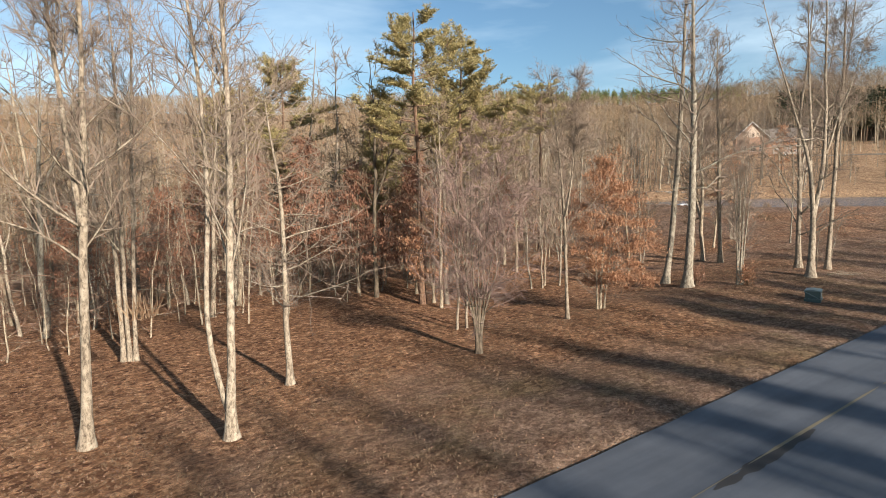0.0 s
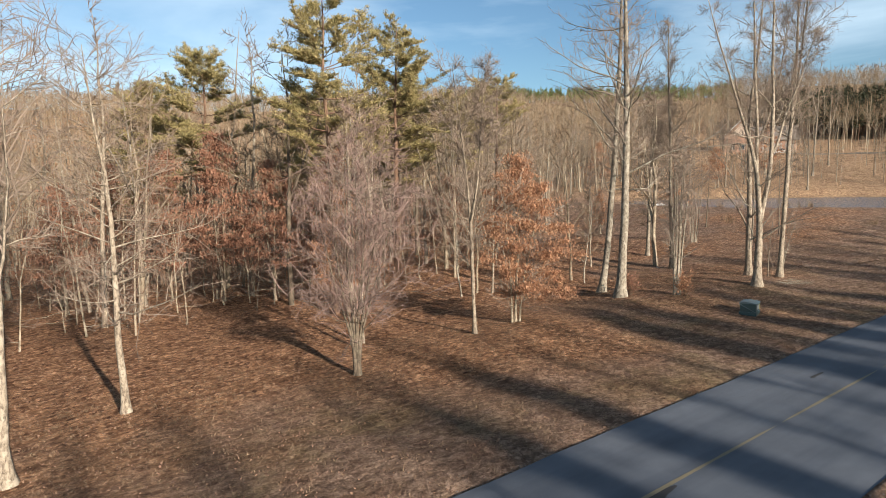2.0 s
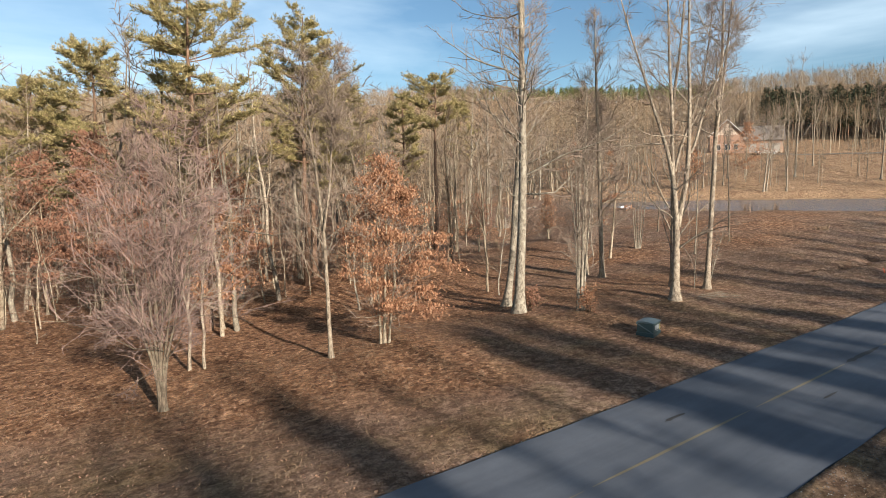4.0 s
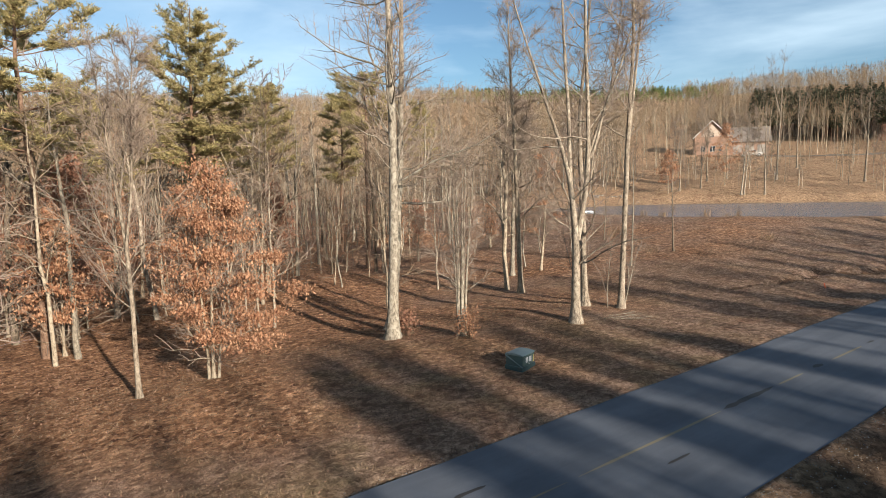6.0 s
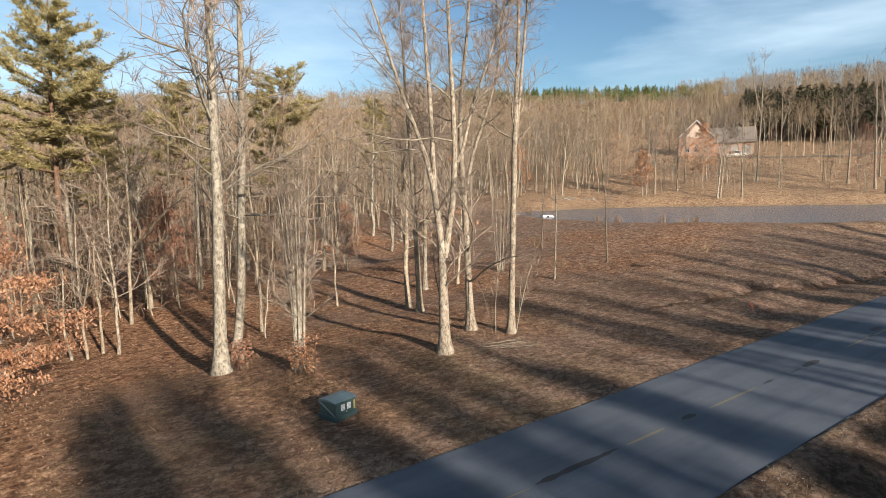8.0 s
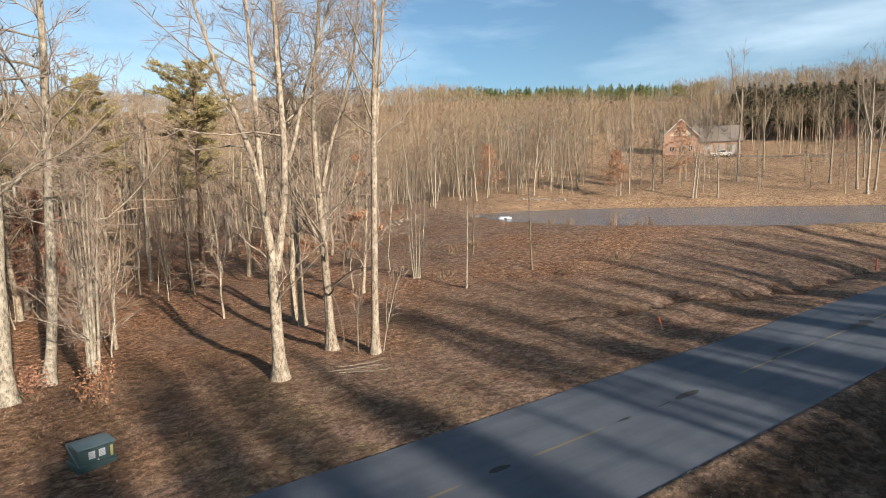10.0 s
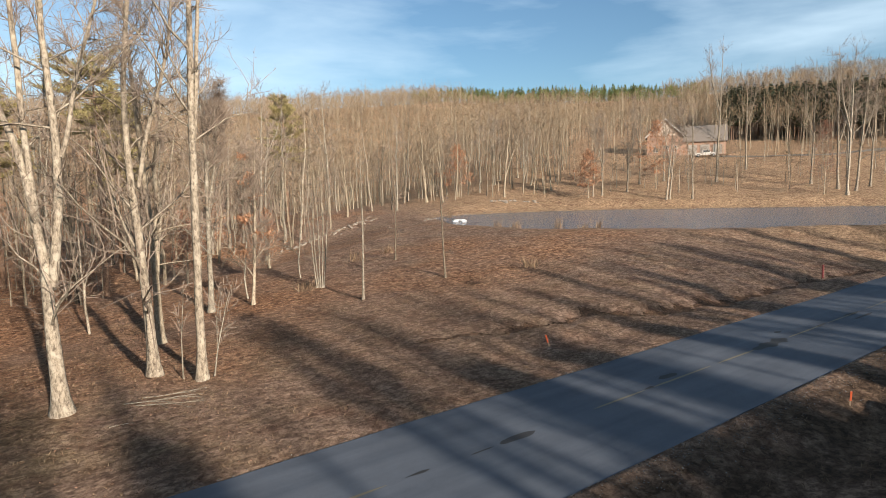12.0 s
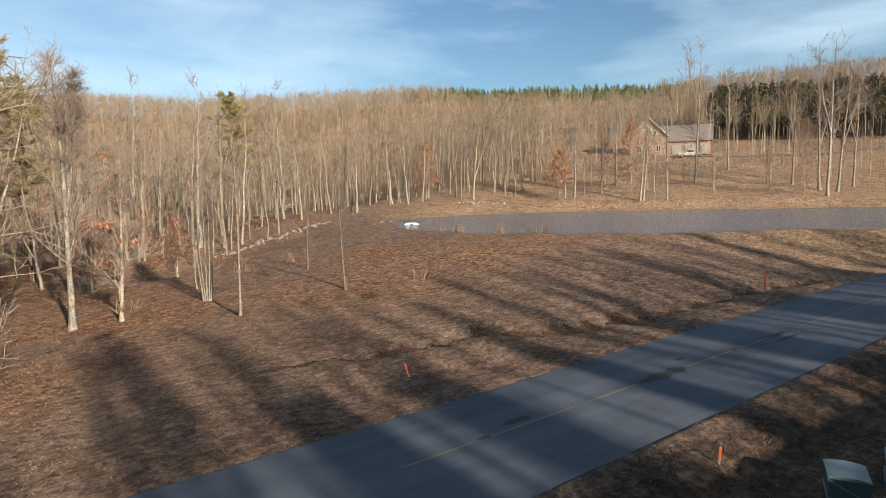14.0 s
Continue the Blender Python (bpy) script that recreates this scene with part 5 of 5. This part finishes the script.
def gravel():
    rng = np.random.default_rng(506)
    n = 7000
    x = rng.uniform(-8, 84, n)
    side = rng.random(n) < .2
    y = np.where(side, ROAD_Y + ROAD_HALF + np.abs(rng.normal(size=n)) * .12, ROAD_Y - ROAD_HALF - .02 - np.abs(rng.normal(size=n)) * .62)
    soup = Soup()
    on = np.abs(y - ROAD_Y) < ROAD_HALF
    p = np.stack([x, y, np.where(on, road_surface(x, y - ROAD_Y), land(x, y)) + .006], 1)
    r = rng.uniform(.008, .028, (n, 1))
    shape = np.array(((1, 0, 0), (0, 1, 0), (-1, 0, 0), (0, -1, 0), (0, 0, .8), (0, 0, -.6)))
    v = (p[:, None] + shape[None] * r[:, None] * rng.uniform(.6, 1.3, (n, 6, 3))).reshape(-1, 3)
    f = np.array(((0, 1, 4), (1, 2, 4), (2, 3, 4), (3, 0, 4), (1, 0, 5), (2, 1, 5), (3, 2, 5), (0, 3, 5)))
    soup.add(v, (np.arange(n)[:, None, None] * 6 + f[None]).reshape(-1, 3))
    ob = new("gravel", soup.mesh("gravel", False))
    ob.data.materials.append(M_GRAVEL)
    tagged(ob, "loose grey gravel along the road's edge", "gravel", kind="stuff")


litter()
dry_grass()
gravel()


# ---------------------------------------------------------------- green utility cabinets
M_GREEN = plain_material("green_enamel", (0.036, 0.066, 0.068), 0.42, vary=.12, scale=4)
M_GREEN_TOP = plain_material("weathered_green_enamel", (0.090, 0.130, 0.140), 0.45, vary=.15, scale=4)
M_LABEL = plain_material("white_label", (0.425, 0.442, 0.459), 0.5, vary=.06)
M_YELLOW_LABEL = plain_material("yellow_label", (0.34, 0.28, 0.09), 0.5, vary=.08)
M_STEEL = plain_material("dull_steel", (0.5, 0.5, 0.5), 0.4, 1.0, .1)
M_INK = plain_material("grey_print", (0.25, 0.25, 0.26), 0.6, vary=.1)


def prism(bm, profile, x0, x1):
    """A profile of (y, z) drawn out along x."""
    a = [bm.verts.new((x0, y, z)) for y, z in profile]
    b = [bm.verts.new((x1, y, z)) for y, z in profile]
    n = len(profile)
    bm.faces.new(a[::-1])
    bm.faces.new(b)
    for k in range(n):
        bm.faces.new((a[k], a[(k + 1) % n], b[(k + 1) % n], b[k]))
    bmesh.ops.recalc_face_normals(bm, faces=bm.faces)
    return bm


def utility_cabinet(x, y, turn, label, wide=1.05):
    """A pad-mounted cabinet: sill, sloping-sided body, curved hood, door with labels and a bolt."""
    cab = thing("utility_cabinet", pose(x, y, height(x, y) - .03, 0, 0, turn) @ Matrix.Scale(.9, 4), label, "utility box", "green utility cabinets")
    h = wide / 2
    part("sill", box(bmesh.new(), -h - .03, -.42, 0, h + .03, .46, .2, .02), M_GREEN, cab)
    body = prism(bmesh.new(), [(-.37, .2), (-.37, .68), (-.1, .72), (.25, .70), (.42, .66), (.42, .2)], -h + .03, h - .03)
    part("body", body, M_GREEN, cab)
    curve = [(-.42 + .88 * k / 10, .63 + .13 * math.sin(math.pi * min(1, .18 + .62 * k / 10))) for k in range(11)]
    hood = prism(bmesh.new(), [(-.42, .668)] + curve + [(.46, .655)], -h, h)
    bmesh.ops.bevel(hood, geom=list(hood.edges), offset=.008, segments=1, affect="EDGES")
    part("hood", hood, M_GREEN_TOP, cab, "weathered curved green hood")
    for sx in (-1, 1):
        x0, x1 = (-h - .004, -h + .03) if sx < 0 else (h - .03, h + .004)
        part("edge_strip", prism(bmesh.new(), [(-.41, .2), (-.36, .2), (.46, .6), (.46, .66)], x0, x1), M_GREEN_TOP, cab)
    door = part("door", box(bmesh.new(), -h + .05, -.392, .22, h - .05, -.372, .6, .006), M_GREEN, cab)
    for k, lx in enumerate((-.14, .14)):
        sheet = part("label", box(bmesh.new(), lx - .09, -.398, .34, lx + .09, -.3925, .56), M_LABEL, door, "white printed notice")
        bars = bmesh.new()
        for j in range(4):
            box(bars, lx - .07, -.4005, .37 + j * .045, lx + .07 - .03 * (j % 2), -.3985, .385 + j * .045)
        part("print", bars, M_INK, door)
    part("label", box(bmesh.new(), h - .16, -.398, .26, h - .08, -.3925, .58), M_YELLOW_LABEL, door, "yellow warning strip")
    bolt = bmesh.new()
    bmesh.ops.create_cone(bolt, cap_ends=True, segments=10, radius1=.025, radius2=.025, depth=.04, matrix=Matrix.Translation((.02, -.41, .27)) @ Matrix.Rotation(math.pi / 2, 4, "X"))
    part("bolt", bolt, M_STEEL, door)
    return cab


utility_cabinet(35.66, 14.45, 16, "dark green metal utility cabinet with two white notices, on leaf litter")
utility_cabinet(62.1, .37, 28, "green metal utility cabinet with pale curved hood on the verge", 1.0)
utility_cabinet(63.55, -.25, 20, "green metal utility cabinet close beside another", .9)


# ---------------------------------------------------------------- stakes, fallen sticks, stones
M_ORANGE = plain_material("orange_paint", (0.62, 0.11, 0.035), 0.6, vary=.15)
M_WOODY = plain_material("weathered_wood", (0.30, 0.22, 0.15), 0.85, vary=.25)
M_RED_POST = plain_material("dark_red_paint", (0.16, 0.025, 0.022), 0.55, vary=.2)


def stake(x, y, lean, h, mat, label):
    st = thing("marker_stake", pose(x, y, height(x, y), lean, lean * .6, 20), label, "stake", "marker stakes")
    part("shaft", prism(bmesh.new(), [(-.02, -.1), (-.02, h), (0, h + .03), (.02, h), (.02, -.1)], -.018, .018), M_WOODY, st)
    flag = box(bmesh.new(), -.024, -.026, h * .35, .024, .026, h + .01, .004)
    part("painted_top", flag, mat, st, "bright painted band")


stake(58.9, 13.0, -14, .5, M_ORANGE, "leaning orange-painted survey stake in the grass")
stake(61.4, 2.85, 3, .42, M_ORANGE, "orange-painted survey stake on the verge")


def hydrant_post(x, y):
    st = thing("marker_post", pose(x, y, height(x, y)), "short dark red marker post in the grass", "post")
    bm = bmesh.new()
    bmesh.ops.create_cone(bm, cap_ends=True, segments=12, radius1=.065, radius2=.06, depth=.85, matrix=Matrix.Translation((0, 0, .36)))
    part("shaft", bm, M_RED_POST, st)
    bm = bmesh.new()
    bmesh.ops.create_uvsphere(bm, u_segments=12, v_segments=6, radius=.075, matrix=Matrix.Translation((0, 0, .8)) @ Matrix.Diagonal((1, 1, .7, 1)))
    part("cap", bm, M_RED_POST, st)


hydrant_post(83.0, 12.6)


def stick(x, y, turn, length, r, seed):
    rng = np.random.default_rng(seed)
    st = thing("fallen_branch", pose(x, y, height(x, y) + r * .9, 0, 0, turn), "pale fallen branch lying in the leaves", "branch", "fallen branches")
    soup = Soup()
    line = path_of(rng, (0, 0, 0), (1, 0, 0), length, 7, 0, .1) * np.array((1, 1, .12))
    soup.tube(line, np.linspace(r, r * .35, 8), 6)
    for _ in range(3):
        p, d = at(line, rng.uniform(.3, .8))
        soup.tube(path_of(rng, p, d / np.linalg.norm(d) + np.array((0, rng.normal() * .7, 0)), length * .35, 4, 0, .1) * np.array((1, 1, .3)), np.linspace(r * .5, r * .2, 5), 5)
    part("wood", soup.mesh("wood"), M_BARK, st)


for i, (x, y, a, l, r) in enumerate(((43.6, 16.9, -20, 2.4, .04), (43.9, 16.6, -28, 2.2, .035), (44.2, 17.1, -12, 1.8, .03), (43.0, 15.4, -2, 1.5, .035), (44.8, 16.4, -60, 1.2, .025), (47.0, 30.5, 40, 3.0, .05))):
    stick(x, y, a, l, r * .55, 700 + i)


def stone_mesh(seed, r):
    rng = np.random.default_rng(seed)
    bm = bmesh.new()
    bmesh.ops.create_icosphere(bm, subdivisions=1, radius=r)
    for v in bm.verts:
        v.co *= rng.uniform(.72, 1.2)
        v.co.z *= .62
    return bm_mesh("stone", bm)


STONES = [stone_mesh(800 + k, .32) for k in range(5)]
for me in STONES:
    me.materials.append(M_STONE)


def stone_group(name, label, spots, category):
    base = thing(name, Matrix.Translation((*spots[0][:2], height(*spots[0][:2]))), label, category)
    for i, (x, y, s) in enumerate(spots):
        ob = part("stone", STONES[i % 5], None, base)
        ob.matrix_basis = base.matrix_basis.inverted() @ pose(x, y, height(x, y) + .08 * s, 0, 0, i * 67) @ Matrix.Scale(s, 4)


rng = np.random.default_rng(9)
line = [(64 + 17 * f + rng.normal() * .5, 56.6 + 10.8 * f + 1.2 * math.sin(f * 3) + rng.normal() * .5, rng.uniform(.3, .8)) for f in np.linspace(0, 1, 80)]
stone_group("riprap", "pale riprap stones lining the outlet channel beside the dam", line, "stones")
stone_group("stone_pile", "loose heap of pale boulders on the far bank", [(105.8 + .4 * k + rng.normal() * .3, 72.6 - .17 * k + rng.normal() * .5, rng.uniform(.5, 1.3)) for k in range(18)], "stones")
stone_group("shore_stones", "pale stones along the pond's far shore", [(*(POND_A + (POND_R + rng.uniform(.2, 1.6)) * np.array((math.cos(a), math.sin(a)))), rng.uniform(.2, .5)) for a in rng.uniform(1.3, 2.7, 40)], "stones")


def raft(x, y):
    st = thing("float_dock", pose(x, y, WATER - .05, 0, 0, -25), "small white floating dock on the pond by the dam", "dock")
    part("deck", box(bmesh.new(), -.62, -.4, .16, .62, .4, .26, .02), M_LABEL, st)
    for sx in (-.5, .5):
        part("float", box(bmesh.new(), sx - .42 * abs(sx) - .1, -.37, 0, sx + .42 * abs(sx) + .1, .37, .16, .03), M_LABEL, st)


raft(84.4, 53.2)


def reeds(x, y, n, h, seed):
    rng = np.random.default_rng(seed)
    st = thing("reed_clump", Matrix.Translation((x, y, max(height(x, y), WATER - .2))), "dry tan reeds standing at the pond's edge", "reeds", "reed clumps")
    soup = Soup()
    p = np.stack([rng.normal(size=n) * .25, rng.normal(size=n) * .25, np.zeros(n)], 1)
    soup.slivers(p, p + np.stack([rng.normal(size=n) * .2, rng.normal(size=n) * .2, rng.uniform(.5, 1, n) * h], 1), np.full(n, .025), rng)
    tagged(part("tuft", soup.mesh("tuft", False), M_STRAW, st), kind="stuff")


for i, (x, y, h) in enumerate(((80.9, 33.8, 1.5), (84.9, 32.4, 1.4), (83.6, 33.0, 1.0), (80.0, 41.0, 1.1), (80.3, 38.6, .9), (88.5, 60.8, 1.8), (3.0, 19.6, .9), (51.0, 19.5, .6), (57.5, 27.5, .8), (63.0, 18.5, .7), (61.0, 30.0, .7))):
    reeds(x, y, 40, h, 900 + i)

# low russet leaves round the foot of two trees
for i, (x, y, mat, n) in enumerate(((36.2, 18.3, M_OAK_LEAF, 420), (34.45, 20.75, M_RED_LEAF, 420))):
    bush = thing("shrub", Matrix.Translation((x, y, height(x, y))), "low shrub of dry russet leaves at a tree's foot", "shrub", "leafy shrubs")
    rng = np.random.default_rng(950 + i)
    stems, leaves = Soup(), Soup()
    ends = np.stack([rng.normal(size=24) * .35, rng.normal(size=24) * .35, rng.uniform(.3, 1.5, 24)], 1)
    stems.cones(ends * np.array((.2, .2, 0)), ends, .012)
    c = ends[rng.integers(0, 24, n)] * rng.uniform(.5, 1, (n, 1)) + rng.normal(size=(n, 3)) * .1
    a = unit(rng, n) * .07
    s = np.cross(a, unit(rng, n))
    leaves.blades(c, a, s * .6)
    tagged(part("stems", stems.mesh("stems", False), M_TWIG, bush), kind="stuff")
    tagged(part("leaves", leaves.mesh("leaves", False), mat, bush), kind="stuff")


# ---------------------------------------------------------------- the house beyond the pond
M_BRICK = plain_material("red_brick", (0.281, 0.174, 0.123), 0.9, vary=.3, scale=12)
M_SIDING = plain_material("cream_siding", (0.425, 0.340, 0.268), 0.7, vary=.08)
M_ROOF = plain_material("grey_brown_shingles", (0.145, 0.123, 0.106), 0.9, vary=.3, scale=8)
M_TRIM = plain_material("white_trim", (0.391, 0.365, 0.332), 0.6, vary=.05)
M_DOOR = plain_material("beige_door", (0.255, 0.230, 0.200), 0.6, vary=.1)
M_PANE, _tree, _shader = material("window_glass")
put(_tree, _shader, (0.03, 0.035, 0.04), 0.05)
M_TYRE = plain_material("tyre_rubber", (0.03, 0.03, 0.03), 0.8)
M_DRIVE = plain_material("concrete_drive", (0.26, 0.225, 0.185), 0.9, vary=.15, scale=1)


def house(x, y, turn):
    """A gabled brick front with a long side wing; local -y faces the pond."""
    h = thing("house", pose(x, y, height(x, y) - .3, 0, 0, turn) @ Matrix.Diagonal((.80, .86, .98, 1)), "red-brick house with a steep front gable and brown roof", "house")
    wall = prism(bmesh.new(), [(0, 0), (0, 5.2), (5.5, 9.6), (11, 5.2), (11, 0)], 0, 9)
    # the profile's own axis runs along y; turn it so that the gable faces the pond
    bmesh.ops.transform(wall, matrix=Matrix.Rotation(-math.pi / 2, 4, "Z") @ Matrix.Translation((-9, 0, 0)), verts=wall.verts)
    wall1 = part("wall", wall, M_BRICK, h)
    for sx in (-1, 1):
        bm = bmesh.new()
        x0, z0, x1, z1 = 5.5, 9.85, (5.5 + sx * 6.1), 4.9
        quad = [(x0, -.5, z0), (x1, -.5, z1), (x1, 9.4, z1), (x0, 9.4, z0)]
        low = [bm.verts.new(v) for v in quad]
        top = [bm.verts.new((a, b, c + .22)) for a, b, c in quad]
        for k in range(4):
            bm.faces.new((low[k], low[(k + 1) % 4], top[(k + 1) % 4], top[k]))
        bm.faces.new(low), bm.faces.new(top)
        bmesh.ops.recalc_face_normals(bm, faces=bm.faces)
        part("roof", bm, M_ROOF, h)
        bm = bmesh.new()
        quad = [(x0, -.56, z0 - .12), (x1, -.56, z1 - .12), (x1, -.5, z1 - .12), (x0, -.5, z0 - .12)]
        low = [bm.verts.new(v) for v in quad]
        top = [bm.verts.new((a, b, c + .36)) for a, b, c in quad]
        for k in range(4):
            bm.faces.new((low[k], low[(k + 1) % 4], top[(k + 1) % 4], top[k]))
        bm.faces.new(low), bm.faces.new(top)
        bmesh.ops.recalc_face_normals(bm, faces=bm.faces)
        part("bargeboard", bm, M_TRIM, h, "white gable trim")
    part("gable_siding", prism(bmesh.new(), [(1.9, 5.4), (5.5, 8.9), (9.1, 5.4)], 0, .1), M_SIDING, h).matrix_basis = pose(0, -.06, 0, 0, 0, 90) @ Matrix.Diagonal((1, -1, 1, 1))
    wing = part("wing", box(bmesh.new(), 11, 1.5, 0, 24, 9, 3.6), M_BRICK, h)
    part("roof", prism(bmesh.new(), [(.9, 3.5), (.9, 3.7), (5.2, 8.0), (9.6, 3.7), (9.6, 3.5)], 9.0, 24.6), M_ROOF, h)
    for x0, x1 in ((12.6, 15.4), (16.4, 19.2), (20.2, 23.0)):
        d = part("garage_door", box(bmesh.new(), x0, 1.42, .2, x1, 1.5, 2.7, .01), M_DOOR, h, "pale panelled garage door")
        for j in range(3):
            part("panel", box(bmesh.new(), x0 + .15, 1.38, .35 + j * .8, x1 - .15, 1.42, 1.0 + j * .8, .01), M_DOOR, d)
    for x0, z0, w, t in ((2.0, 1.0, 1.5, 1.7), (5.0, 1.0, 1.8, 1.7), (8.0, 1.0, 1.2, 1.7), (4.7, 5.2, 1.6, 1.5)):
        win = part("window", box(bmesh.new(), x0, -.04, z0, x0 + w, 0, z0 + t, .01), M_TRIM, h, "white-framed window")
        for j in range(2):
            part("pane", box(bmesh.new(), x0 + .08 + j * w / 2, -.06, z0 + .1, x0 + w / 2 - .06 + j * w / 2, -.042, z0 + t - .1), M_PANE, win)
    return h


house(179.6, 96.3, -56)


def parked_car(x, y, turn):
    """A white pickup, side on."""
    c = thing("pickup_truck", pose(x, y, height(x, y), 0, 0, turn), "white pickup truck parked before the garage", "pickup truck")
    prof = [(-2.6, .45), (-2.6, 1.05), (-.9, 1.08), (-.75, 1.75), (.75, 1.78), (1.3, 1.15), (2.55, 1.02), (2.65, .45)]
    body = prism(bmesh.new(), prof, -.95, .95)
    bmesh.ops.bevel(body, geom=list(body.edges), offset=.05, segments=2, affect="EDGES")
    bmesh.ops.transform(body, matrix=Matrix.Rotation(-math.pi / 2, 4, "Z"), verts=body.verts)
    part("body", body, M_TRIM, c)
    for sy in (-.96, .94):
        part("window", box(bmesh.new(), -.6, sy, 1.15, .9, sy + .02, 1.6), M_PANE, c)
    for wx in (-1.7, 1.75):
        for wy in (-.86, .86):
            bm = bmesh.new()
            bmesh.ops.create_cone(bm, cap_ends=True, segments=18, radius1=.4, radius2=.4, depth=.26, matrix=Matrix.Translation((wx, wy, .4)) @ Matrix.Rotation(math.pi / 2, 4, "X"))
            w = part("tyre", bm, M_TYRE, c)
            bm = bmesh.new()
            bmesh.ops.create_cone(bm, cap_ends=True, segments=14, radius1=.22, radius2=.22, depth=.3, matrix=Matrix.Translation((wx, wy, .4)) @ Matrix.Rotation(math.pi / 2, 4, "X"))
            part("rim", bm, M_STEEL, w)


parked_car(183.9, 82.2, -50)


def driveway():
    """A pale concrete strip that follows the ground past the garage."""
    bm = bmesh.new()
    rows = []
    for k in range(40):
        f = k / 39
        x, y = 186 + 40 * f, 81 - 30 * f - 3 * math.sin(f * 3)
        rows.append([bm.verts.new((x + o * .35, y + o, height(x + o * .35, y + o) + .12)) for o in (-1.5, 0, 1.5)])
    for p, q in zip(rows, rows[1:]):
        for i in range(2):
            bm.faces.new((p[i], q[i], q[i + 1], p[i + 1]))
    bmesh.ops.solidify(bm, geom=bm.faces[:], thickness=.2)
    ob = new("driveway", bm_mesh("driveway", bm))
    ob.data.materials.append(M_DRIVE)
    tagged(ob, "pale concrete drive leading past the house", "driveway", kind="structure")


driveway()

# ---------------------------------------------------------------- end
